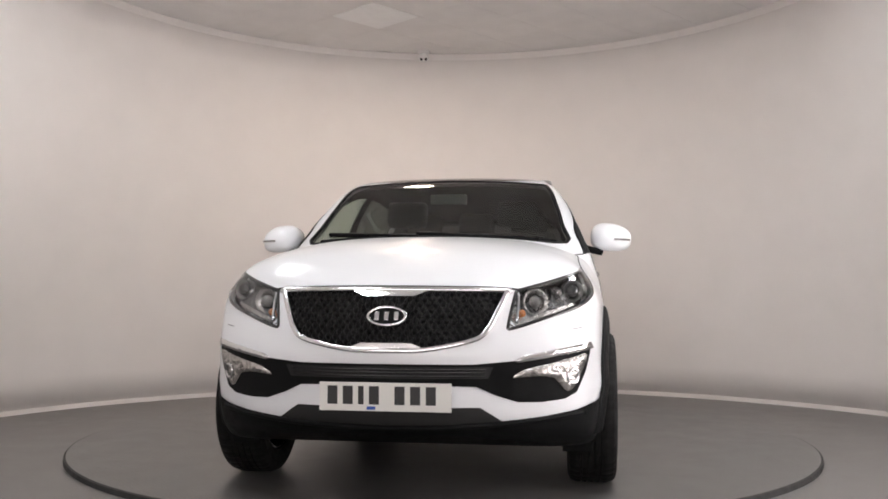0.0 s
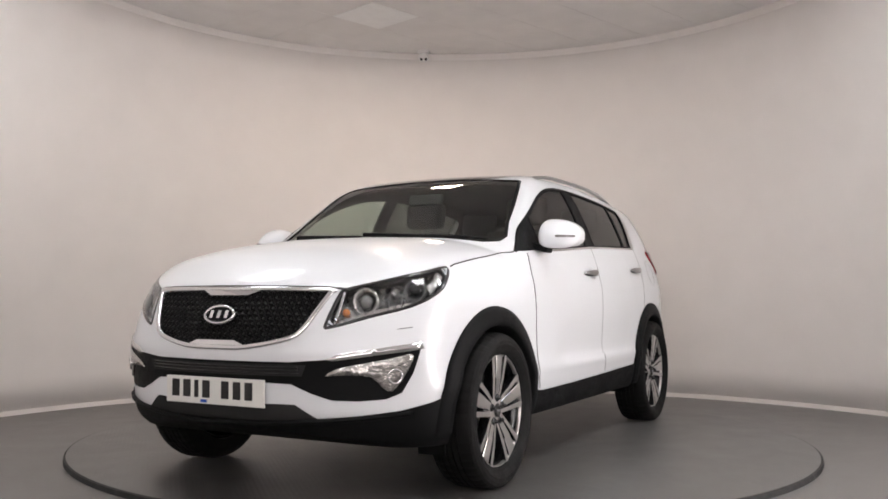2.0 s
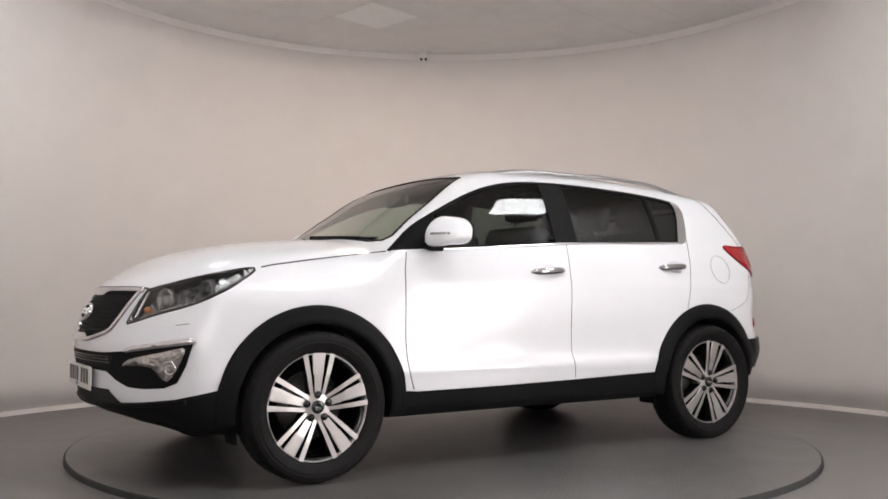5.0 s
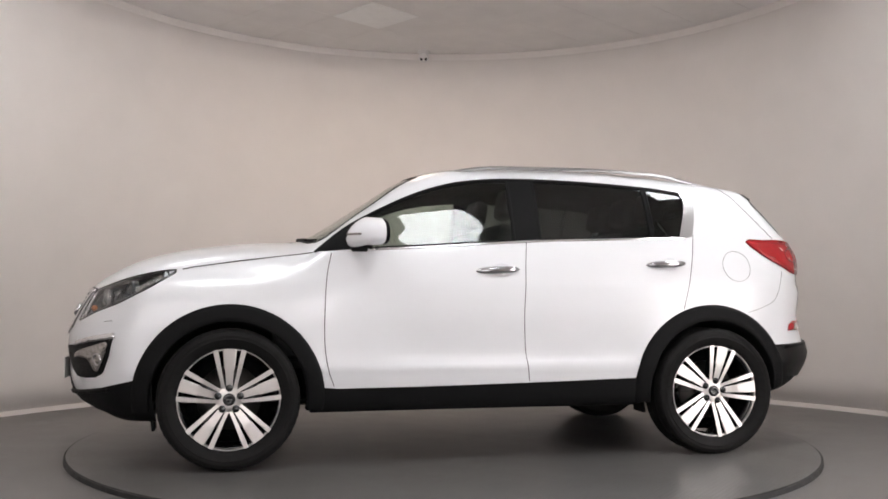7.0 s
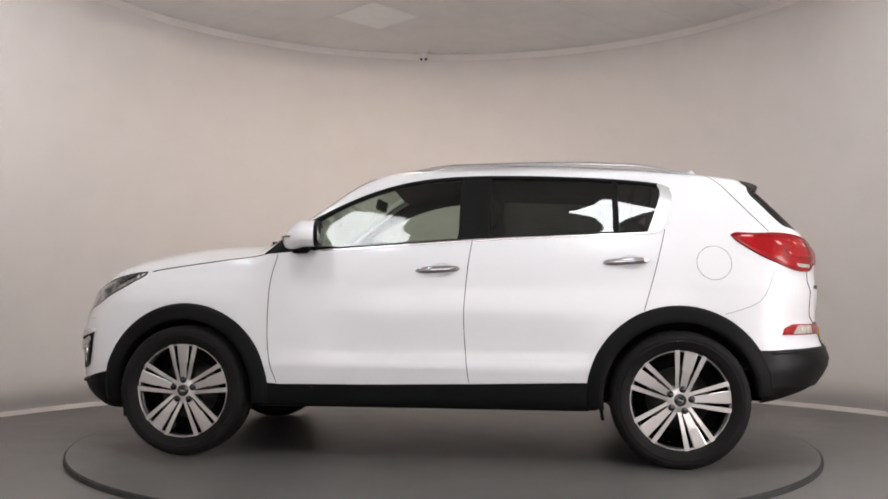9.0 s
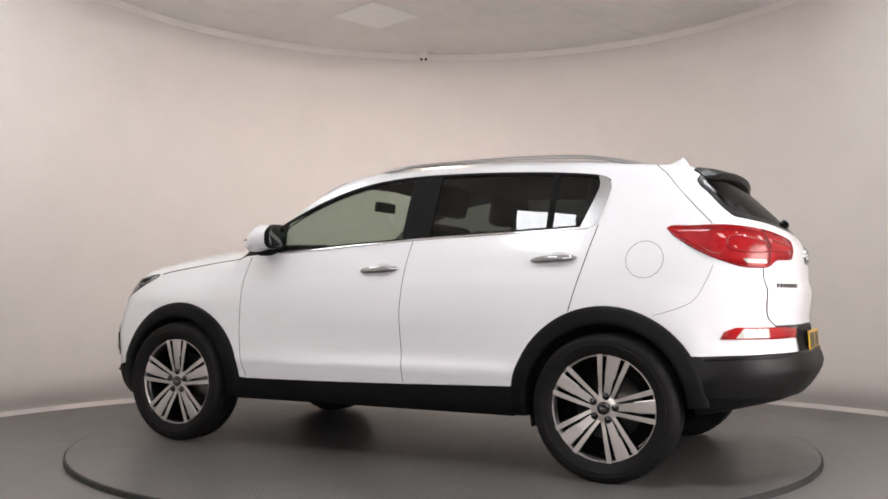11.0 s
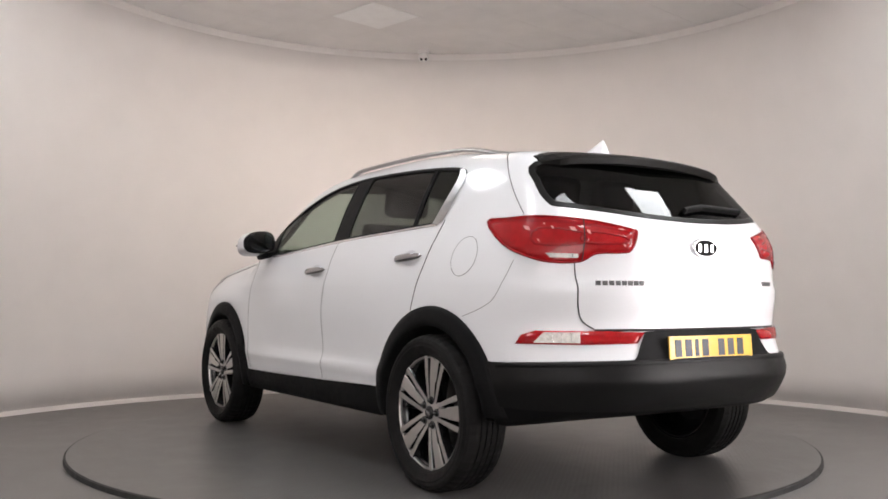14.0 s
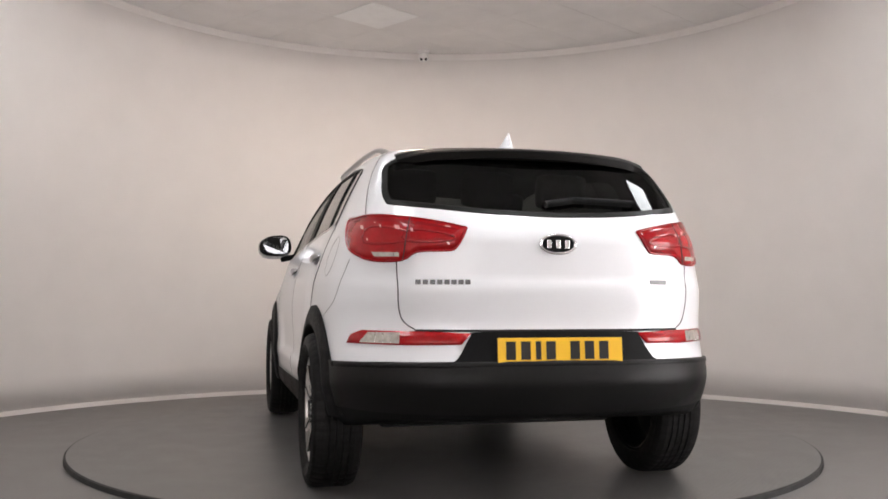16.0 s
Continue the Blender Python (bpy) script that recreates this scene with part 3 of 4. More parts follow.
def wheel_arch(car, x, s):
    """Black cladding round one wheel opening, with its return into the wheel well."""
    ahead = 1 if x > 0 else -1
    n = 56
    a = np.radians(np.linspace(-8 if ahead > 0 else -10, 190 if ahead > 0 else 188, n))
    rows = []
    for r, off in ((0.474, 0.002), (0.472, 0.011), (0.450, 0.019), (0.415, 0.026), (0.392, 0.028), (0.386, 0.022)):
        z = np.maximum(WHEEL_Z + r * np.sin(a), np.where(np.cos(a) < 0, 0.365, 0.29) if ahead < 0 else 0.29)
        q = spread("side", np.stack([x + r * np.cos(a), z], 1), s)
        # the flare stands square to the flank
        q[:, 1] += s * off
        rows.append(q)
    inner = rows[-1].copy()
    inner[:, 1] -= s * 0.09
    rows.append(inner)
    verts = np.concatenate(rows)
    faces = [(i * n + k, i * n + k + 1, (i + 1) * n + k + 1, (i + 1) * n + k) for i in range(len(rows) - 1) for k in range(n - 1)]
    from_arrays("wheel_arch", verts, faces if s > 0 else [f[::-1] for f in faces], PLASTIC, car, "black plastic wheel arch cladding")
    bm = bmesh.new()
    k = 40
    ring = []
    for r, y in ((0.40, 0.83), (0.415, 0.6), (0.415, 0.42), (0.05, 0.42)):
        row = []
        for i in range(k + 1):
            q = math.pi * (-0.05 + 1.1 * i / k)
            low = 0.42 if x < 0 and math.cos(q) < -0.3 else 0.30
            row.append(bm.verts.new((x + r * math.cos(q), s * y, max(low, WHEEL_Z + r * math.sin(q)))))
        ring.append(row)
    for p, q in zip(ring, ring[1:]):
        for i in range(k):
            bm.faces.new((p[i], p[i + 1], q[i + 1], q[i]))
    part("wheel_well", bm, SEAM, car, "dark wheel well liner")


for wx in (WHEEL_X, -WHEEL_X):
    for s in (1, -1):
        wheel_arch(CAR, wx, s)

# ---- windows: panes between the upper and lower lines of the side glazing
upper = DAYLIGHT[:41][::-1]
lower = np.array([(0.90, 1.095), (0.59, 1.12), (0.33, 1.137), (-0.14, 1.17), (-0.45, 1.187), (-0.96, 1.205), (-1.23, 1.215), (-1.30, 1.40)])[::-1]


def pane_line(x_rear, x_front, lean_rear=0.0, lean_front=0.0):
    """The outline of a pane between two uprights that lean by so many metres at the top."""
    out = []
    for x in np.linspace(x_rear, x_front, 14):
        out.append((x, float(np.interp(x, lower[:, 0], lower[:, 1]))))
    for x in np.linspace(x_front + lean_front, x_rear + lean_rear, 22):
        out.append((x, float(np.interp(x, upper[:, 0], upper[:, 1]))))
    return np.array(out)


FRONT_PANE = np.array([p for p in pane_line(-0.185, 0.615, 0.0, 0.0)])
REAR_PANE = pane_line(-1.003, -0.335)
QUARTER = pane_line(-1.215, -1.021, -0.045)
for s in (1, -1):
    sheet("door_window", "side", FRONT_PANE, SIDE_GLASS, CAR, "clear front door window", s, off=-0.004)
    sheet("door_window", "side", REAR_PANE, DARK_GLASS, CAR, "dark tinted rear door window", s, off=-0.004)
    sheet("quarter_window", "side", QUARTER, DARK_GLASS, CAR, "small tinted quarter window", s, off=-0.004)
    sheet("window_pillar", "side", pane_line(-0.345, -0.175), PLASTIC, CAR, "black door pillar", s, off=0.001)
    sheet("window_divider", "side", pane_line(-1.024, -1.0), PLASTIC, CAR, "black window divider", s, off=0.0005)
    sheet("mirror_base", "side", [(0.90, 1.096), (0.84, 1.15), (0.75, 1.217), (0.66, 1.268), (0.605, 1.30), (0.60, 1.12)], PLASTIC, CAR, "black triangular mirror mount", s, off=0.001)
    for line in (FRONT_PANE, REAR_PANE, QUARTER):
        strip("window_seal", "side", line, 0.014, 0.0022, PLASTIC, CAR, "", s, closed=True)
    strip("window_surround", "side", DAYLIGHT[:41], 0.020, 0.003, PLASTIC, CAR, "black upper window surround", s)
    strip("window_trim", "side", [(0.60, 1.112), (0.33, 1.128), (-0.14, 1.161), (-0.45, 1.178), (-0.96, 1.196), (-1.215, 1.206)], 0.013, 0.006, CHROME, CAR, "thin chrome window trim", s)
    sheet("window_trim", "side", smooth_loop([(-1.235, 1.475), (-1.285, 1.46), (-1.308, 1.42), (-1.305, 1.38), (-1.272, 1.26), (-1.245, 1.212), (-1.178, 1.207), (-1.184, 1.235), (-1.248, 1.41)], 3), SATIN, CAR, "wide satin metal rear window trim", s, off=0.006)
sheet("windscreen", "front", SCREEN_LINE, SCREEN, CAR, "wide sloping windscreen glass", off=-0.002)
strip("windscreen_seal", "front", SCREEN_LINE, 0.020, 0.002, PLASTIC, CAR, "", closed=True)
sheet("rear_window", "rear", HATCH_GLASS, HATCH, CAR, "dark tinted rear window", off=-0.002)
strip("rear_window_seal", "rear", HATCH_GLASS, 0.030, 0.001, SATIN_BLACK, CAR, "", closed=True)
strip("scuttle", "front", [(-0.64, 1.168), (-0.4, 1.178), (0, 1.188), (0.4, 1.178), (0.64, 1.168)], 0.022, 0.004, PLASTIC, CAR, "black scuttle panel")
for a, b in (((0.55, 1.165), (-0.10, 1.20)), ((-0.08, 1.178), (-0.60, 1.20))):
    strip("wiper", "front", [a, b], 0.014, 0.016, PLASTIC, CAR, "black windscreen wiper")
sheet("roof_glass", "top", smooth_loop([(0.300, -0.42), (0.333, 0), (0.300, 0.42), (0.12, 0.485), (-0.5, 0.50), (-1.1, 0.49), (-1.18, 0.42), (-1.2, 0), (-1.18, -0.42), (-1.1, -0.49), (-0.5, -0.50), (0.12, -0.485)], 3), GLOSS_BLACK, CAR, "black glass roof panel", off=0.002, step=0.05)

# ---- doors, flaps and joints
DOOR_FRONT = [(0.815, 1.09), (0.84, 0.97), (0.85, 0.81), (0.85, 0.63), (0.832, 0.50), (0.80, 0.408)]
DOOR_MID = [(-0.25, 1.165), (-0.232, 1.03), (-0.22, 0.88), (-0.213, 0.76), (-0.222, 0.58), (-0.24, 0.42)]
DOOR_REAR = [(-1.265, 1.225), (-1.21, 1.02), (-1.17, 0.885), (-1.145, 0.80)]
REAR_CURVE = [(-1.32 + 0.47 * math.cos(radians(a)), WHEEL_Z + 0.47 * math.sin(radians(a))) for a in (66, 54, 42, 30, 18, 9)]
for s in (1, -1):
    belt = [(x, z - 0.006) for x, z in ((-0.14, 1.16), (0.33, 1.128), (0.59, 1.112))]
    front = sheet("front_door", "side", smooth_loop(DOOR_FRONT, 3, False).tolist() + smooth_loop(DOOR_MID, 3, False)[::-1].tolist() + belt, PAINT, CAR, "white front door panel", s)
    belt = [(x, z - 0.006) for x, z in ((-1.22, 1.206), (-0.96, 1.196), (-0.45, 1.178))]
    rear = sheet("rear_door", "side", smooth_loop(DOOR_MID, 3, False).tolist() + REAR_CURVE[::-1] + smooth_loop(DOOR_REAR, 3, False)[::-1].tolist() + belt, PAINT, CAR, "white rear door panel", s)
    for line in (DOOR_FRONT, DOOR_MID, DOOR_REAR):
        strip("door_joint", "side", smooth_loop(line, 4, False), 0.0042, 0.0022, SEAM, CAR, "", s)
    for door, x, z in ((front, -0.072, 1.009), (rear, -1.058, 1.052)):
        y = float(spread("side", [(x, z)], 1)[0, 1])
        bm = bmesh.new()
        m = pose(x, s * (y + 0.024), z, 0, 3 , 0)
        rows = []
        for k in range(13):
            u = -1 + k / 6
            w = 0.0175 * (1 - abs(u) ** 3) ** 0.5 + 0.002
            d = -0.020 * u**2 * abs(u)
            rows.append([bm.verts.new(m @ Vector((u * 0.122, s * (d + w * 0.7 * math.cos(q)), w * math.sin(q)))) for q in np.linspace(0, 2 * math.pi, 12, endpoint=False)])
        for p, q in zip(rows, rows[1:]):
            for i in range(12):
                bm.faces.new((p[i], p[(i + 1) % 12], q[(i + 1) % 12], q[i]))
        part("door_handle", bm, HANDLE, door, "chrome door handle")
        pts = [(x - 0.02 + 0.062 * math.cos(q), z + 0.036 * math.sin(q)) for q in np.linspace(0, 2 * math.pi, 24, endpoint=False)]
        bm = bmesh.new()
        rings = []
        for f, dip in ((1.0, -0.003), (0.8, 0.003), (0.0001, 0.006)):
            c = [(x - 0.02 + (px - x + 0.02) * f, z + (pz - z) * f) for px, pz in pts]
            rings.append([bm.verts.new((v[0], v[1] + s * (0.0045 - dip), v[2])) for v in spread("side", c, s)])
        for p, q in zip(rings, rings[1:]):
            for i in range(24):
                bm.faces.new((p[i], p[(i + 1) % 24], q[(i + 1) % 24], q[i]))
        part("handle_recess", bm, PAINT, door)
    sheet("sill_cladding", "side", [(0.86, 0.405), (0.86, 0.285), (-0.86, 0.285), (-0.87, 0.428), (-0.24, 0.412), (0.3, 0.402), (0.78, 0.398)], PLASTIC, CAR, "black plastic sill cladding", s, off=0.010)
    strip("tailgate_joint", "side", [(-1.50, 1.535), (-1.57, 1.475), (-1.64, 1.39), (-1.72, 1.30), (-1.80, 1.215)], 0.0038, 0.0014, SEAM, CAR, "", s)
    strip("bumper_joint", "side", smooth_loop([(-1.815, 1.02), (-1.785, 0.94), (-1.735, 0.855), (-1.65, 0.812), (-1.55, 0.782)], 4, False), 0.0022, 0.0010, SMOKED, CAR, "", s)
    strip("bonnet_joint", "side", [(1.56, 1.0), (1.51, 1.012), (1.31, 1.042), (1.08, 1.072), (0.91, 1.093)], 0.006, 0.0025, SEAM, CAR, "", s)
strip("fuel_flap", "side", [(-1.505 + 0.088 * math.cos(q), 1.046 + 0.088 * math.sin(q)) for q in np.linspace(0, 2 * math.pi, 40, endpoint=False)], 0.0022, 0.0010, SMOKED, CAR, "round fuel flap joint", 1, closed=True)
sheet("bonnet", "top", smooth_loop([(1.02, -0.60), (0.99, 0), (1.02, 0.60), (1.1, 0.65), (1.31, 0.655), (1.51, 0.64), (1.7, 0.59), (1.86, 0.535), (1.975, 0.45), (2.05, 0.3), (2.082, 0), (2.05, -0.3), (1.975, -0.45), (1.86, -0.535), (1.7, -0.59), (1.51, -0.64), (1.31, -0.655), (1.1, -0.65)], 3), PAINT, CAR, "white bonnet", step=0.03, off=0.0008)
strip("bonnet_edge", "front", smooth_loop([(-0.52, 0.893), (-0.45, 0.903), (-0.2, 0.907), (0, 0.908), (0.2, 0.907), (0.45, 0.903), (0.52, 0.893)], 4, False), 0.010, 0.003, SEAM, CAR, "dark gap along the bonnet edge")
TAILGATE = [(-0.57, 0.735), (0.57, 0.735), (0.615, 0.77), (0.632, 0.83), (0.637, 1.01), (0.66, 1.14), (0.66, 1.24), (0.6, 1.235), (0.3, 1.20), (0, 1.19), (-0.3, 1.20), (-0.6, 1.235), (-0.66, 1.24), (-0.66, 1.14), (-0.637, 1.01), (-0.632, 0.83), (-0.615, 0.77)]
gate = sheet("tailgate", "rear", TAILGATE, PAINT, CAR, "white tailgate panel")
for s in (1, -1):
    strip("tailgate_joint", "rear", smooth_loop([(0.637, 1.02), (0.634, 0.92), (0.630, 0.83), (0.612, 0.77), (0.57, 0.737)], 4, False), 0.0055, 0.0025, SEAM, CAR, "", s)
strip("tailgate_joint", "rear", [(-0.57, 0.733), (0.57, 0.733)], 0.010, 0.0025, SEAM, CAR)

# ---- front
sheet("grille_back", "front", GRILLE, SEAM, CAR, "black grille opening", off=-0.035)
bm = bmesh.new()
for r in range(11):
    for c in range(-15, 16):
        y, z = c * 0.031 + (0.0155 if r % 2 else 0), 0.662 + r * 0.0215
        if within(GRILLE * 0.97 + (0, 0.023), np.array([y]), np.array([z]))[0]:
            q = spread("front", [(y, z)])[0]
            m = pose(q[0] - 0.012, y, z) @ pose(0, 0, 0, 0, 90, 0)
            tube(bm, 0.0125, 0.003, 0.016, m, 6)
            for k in (-1, 1):
                box(bm, (0.006, 0.004, 0.022), pose(q[0] - 0.018, y + k * 0.008, z + 0.011, 35 * k, 0, 0))
grille = part("grille", bm, GRILLE_BLACK, CAR, "black honeycomb grille", smooth=False)
strip("grille_surround", "front", GRILLE, 0.021, 0.012, CHROME, CAR, "chrome grille surround", closed=True)
for z0, d in ((0.877, -1), (0.671, 1)):
    sheet("grille_tab", "front", [(-0.16, z0 + d * -0.012), (-0.10, z0 + d * 0.012), (0.10, z0 + d * 0.012), (0.16, z0 + d * -0.012)], CHROME, CAR, "chrome tab in the grille surround", off=0.008)


def badge(view, y, z, w, h, parent, off):
    q = spread(view, [(y, z)])[0]
    n = outward(q[None])[0]
    face = Matrix.Translation(q + n * off) @ Vector(n).to_track_quat("Z", "Y").to_matrix().to_4x4()
    bm = bmesh.new()
    ring = [(1.0, -0.008), (1.0, 0.004), (0.94, 0.008), (0.86, 0.004)]
    rows = [[bm.verts.new(face @ Vector((w / 2 * f * math.cos(a), h / 2 * (f - (1 - f) * 0.6) * math.sin(a), d))) for a in np.linspace(0, 2 * math.pi, 40, endpoint=False)] for f, d in ring]
    for p, q2 in zip(rows, rows[1:]):
        for i in range(40):
            bm.faces.new((p[i], p[(i + 1) % 40], q2[(i + 1) % 40], q2[i]))
    rim = part("badge", bm, CHROME, parent, "oval chrome and black badge")
    bm = bmesh.new()
    bm.faces.new([bm.verts.new(face @ Vector((w / 2 * 0.9 * math.cos(a), h / 2 * 0.86 * math.sin(a), 0.002))) for a in np.linspace(0, 2 * math.pi, 40, endpoint=False)])
    part("badge_field", bm, PLASTIC, rim, smooth=False)
    for k in (-1, 0, 1):
        bm = bmesh.new()
        box(bm, (w * 0.11, h * 0.40, 0.004), face @ pose(k * w * 0.24, 0, 0.004))
        part("badge_bar", bm, CHROME, rim, smooth=False, bevel=0.001)


badge("front", 0.0, 0.782, 0.165, 0.088, CAR, 0.016)
badge("rear", 0.0, 1.08, 0.162, 0.086, gate, 0.008)
for view, y0, y1, z, k in (("rear", 0.36, 0.575, 0.925, 8), ("rear", -0.505, -0.42, 0.93, 1)):
    bm = bmesh.new()
    for i in range(k):
        y = y0 + (y1 - y0) * (i + 0.5) / k
        q = spread("rear", [(y, z)])[0]
        box(bm, (0.005, (y1 - y0) / k * (0.78 if k > 1 else 1), 0.019), pose(q[0] - 0.003, y, z, 0, 0, math.degrees(-0.5 * y)))
    part("model_lettering", bm, SMOKED, gate, "small chrome lettering bars", smooth=False)

LOWER_BAND = [(49.8, 0.662), (48, 0.56), (45.5, 0.48), (42, 0.455), (36, 0.447), (30, 0.450), (25, 0.478), (20.5, 0.513), (0, 0.524), (-20.5, 0.513), (-25, 0.478), (-30, 0.45), (-36, 0.447), (-42, 0.455), (-45.5, 0.48), (-48, 0.56), (-49.8, 0.662), (-40, 0.640), (-29, 0.614), (-20, 0.602), (0, 0.602), (20, 0.602), (29, 0.614), (40, 0.640)]
sheet("bumper_insert", "nose", LOWER_BAND, PLASTIC, CAR, "black bumper insert holding the fog lamps", off=0.003)
sheet("lower_grille", "front", [(-0.40, 0.546), (0.40, 0.546), (0.42, 0.592), (-0.42, 0.592)], SEAM, CAR, "dark lower grille opening", off=0.0055)
for z in (0.558, 0.572, 0.584):
    strip("grille_slat", "front", [(-0.39, z), (0.39, z)], 0.004, 0.004, GLOSS_BLACK, CAR, off=0.005)
sheet("lower_intake", "front", [(-0.475, 0.348), (-0.46, 0.372), (-0.37, 0.432), (0.37, 0.432), (0.46, 0.372), (0.475, 0.348)], SEAM, CAR, "dark intake below the number plate", off=0.003)
sheet("chin_spoiler", "nose", [(-60, 0.25), (0, 0.245), (60, 0.25), (60, 0.47), (52, 0.435), (45, 0.408), (35, 0.388), (25, 0.374), (12, 0.365), (0, 0.362), (-12, 0.365), (-25, 0.374), (-35, 0.388), (-45, 0.408), (-52, 0.435), (-60, 0.47)], PLASTIC, CAR, "black plastic chin below the bumper", off=0.006)
strip("chin_lip", "nose", [(t, 0.352 + 0.00002 * t * t) for t in range(-48, 49, 4)], 0.02, 0.016, PLASTIC, CAR, "black lip of the chin spoiler")


def dish(bm, centre, axis, r, deep, n=32):
    """A round bowl that opens along an axis."""
    m = Matrix.Translation(centre) @ Vector(axis).to_track_quat("Z", "Y").to_matrix().to_4x4()
    lathe(bm, [(r, 0.006), (r * 1.08, 0.0), (r * 1.08, -deep), (r * 0.3, -deep), (r * 0.75, -deep * 0.55)], n, m)


def headlamp(car, s):
    """Clear cover over a dark housing with two projectors and an amber bulb."""
    cover = sheet("headlamp", "nose", HEADLAMP, LENS, car, "clear headlamp cover", s, off=0.001)
    sheet("lamp_housing", "nose", HEADLAMP, LAMP_BOWL, cover, "dark grey lamp housing", s, off=-0.055)
    strip("lamp_rim", "nose", HEADLAMP, 0.013, 0.002, GLOSS_BLACK, cover, "", s, closed=True)
    for t, z, r, mat in ((37.0, 0.845, 0.052, LENS_CLEAR), (49.0, 0.893, 0.043, SMOKED)):
        q = spread("nose", [(t, z)], s)[0]
        n = Vector((1, s * 0.35, 0)).normalized()
        c = Vector(q) - n * 0.040
        bm = bmesh.new()
        dish(bm, c, n, r, 0.03)
        ring = part("projector_ring", bm, mat, cover, "chrome projector ring")
        bm = bmesh.new()
        bmesh.ops.create_uvsphere(bm, u_segments=24, v_segments=14, radius=r * (0.82 if r < 0.05 else 0.52), matrix=Matrix.Translation(c - n * (r * (0.45 if r < 0.05 else 0.25))))
        part("projector_lens", bm, GLOSS_BLACK if r < 0.05 else LENS_DARK, ring, "grey glass projector lens")
    strip("lamp_reflector", "nose", [(44.0, 0.885), (45.5, 0.905)], 0.022, 0.004, LENS_CLEAR, cover, "bright reflector", s, off=-0.030)
    q = spread("nose", [(32.0, 0.80)], s)[0]
    bm = bmesh.new()
    bmesh.ops.create_uvsphere(bm, u_segments=20, v_segments=12, radius=0.016, matrix=Matrix.Translation(Vector(q) - Vector((0.030, 0, 0))))
    part("indicator_bulb", bm, AMBER, cover, "amber indicator bulb")
    sheet("indicator_reflector", "nose", smooth_loop([(29.8, 0.770), (30.5, 0.835), (33.0, 0.842), (35.0, 0.800), (34.0, 0.782)], 3), LENS_CLEAR, cover, "bright indicator reflector", s, off=-0.046)
    sheet("lamp_strip", "nose", [(29.8, 0.757), (40, 0.802), (49, 0.842), (48, 0.852), (39, 0.815), (30, 0.772)], LENS_CLEAR, cover, "bright reflector strip", s, off=-0.028)
    strip("lamp_blade", "nose", [(30.5, 0.765), (32.5, 0.885)], 0.012, 0.004, CHROME, cover, "", s, off=-0.004)
    strip("lamp_blade", "nose", [(53.2, 0.90), (56, 0.93), (59.4, 0.972)], 0.034, 0.004, LENS_CLEAR, cover, "", s, off=-0.02)


LENS_DARK = material("projector_glass", (0.20, 0.19, 0.18), 0.08, coat=1.0)
for s in (1, -1):
    headlamp(CAR, s)
    # fog lamp and the bright bar above it
    fog = sheet("fog_lamp", "nose", smooth_loop([(28.5, 0.548), (31, 0.578), (37, 0.600), (43, 0.620), (47.2, 0.636), (47.6, 0.61), (45.3, 0.53), (43.2, 0.487), (41.2, 0.50), (38.5, 0.545), (33, 0.553)], 2), LENS_CLEAR, CAR, "clear fog and daytime lamp", s, off=0.012, thick=0.01)
    q = spread("nose", [(43.8, 0.548)], s)[0]
    bm = bmesh.new()
    n = outward(q[None])[0]
    dish(bm, Vector(q) + Vector(n) * 0.014, n, 0.030, 0.012, 24)
    part("fog_bulb", bm, CHROME, fog, "round fog lamp reflector")
    sheet("chrome_bar", "nose", [(28.6, 0.614), (31, 0.634), (40, 0.658), (49.8, 0.682), (50.4, 0.656), (48.6, 0.650), (40, 0.632), (30, 0.608)], CHROME, CAR, "bright bar above the fog lamp", s, off=0.010, thick=0.006)
    strip("washer_cover", "nose", [(44.5, 0.735), (48, 0.742)], 0.003, 0.001, SMOKED, CAR, "", s)

# ---- rear
sheet("rear_bumper", "stern", [(-60, 0.60), (-53, 0.598), (-40, 0.606), (-24, 0.610), (0, 0.612), (24, 0.610), (40, 0.606), (53, 0.598), (60, 0.60), (60, 0.42), (45, 0.412), (20, 0.408), (0, 0.406), (-20, 0.408), (-45, 0.412), (-60, 0.42)], BUMPER, CAR, "black plastic rear bumper", off=0.012)
sheet("plate_recess", "rear", smooth_loop([(-0.47, 0.607), (-0.43, 0.612), (-0.40, 0.645), (-0.36, 0.715), (-0.33, 0.727), (0, 0.729), (0.33, 0.727), (0.36, 0.715), (0.40, 0.645), (0.43, 0.612), (0.47, 0.607), (0, 0.604)], 2), PLASTIC, CAR, "black plate surround", off=0.006)
strip("bumper_step", "stern", [(t, 0.600 - 0.000004 * t * t) for t in range(-56, 57, 4)], 0.024, 0.016, BUMPER, CAR, "black bumper step")
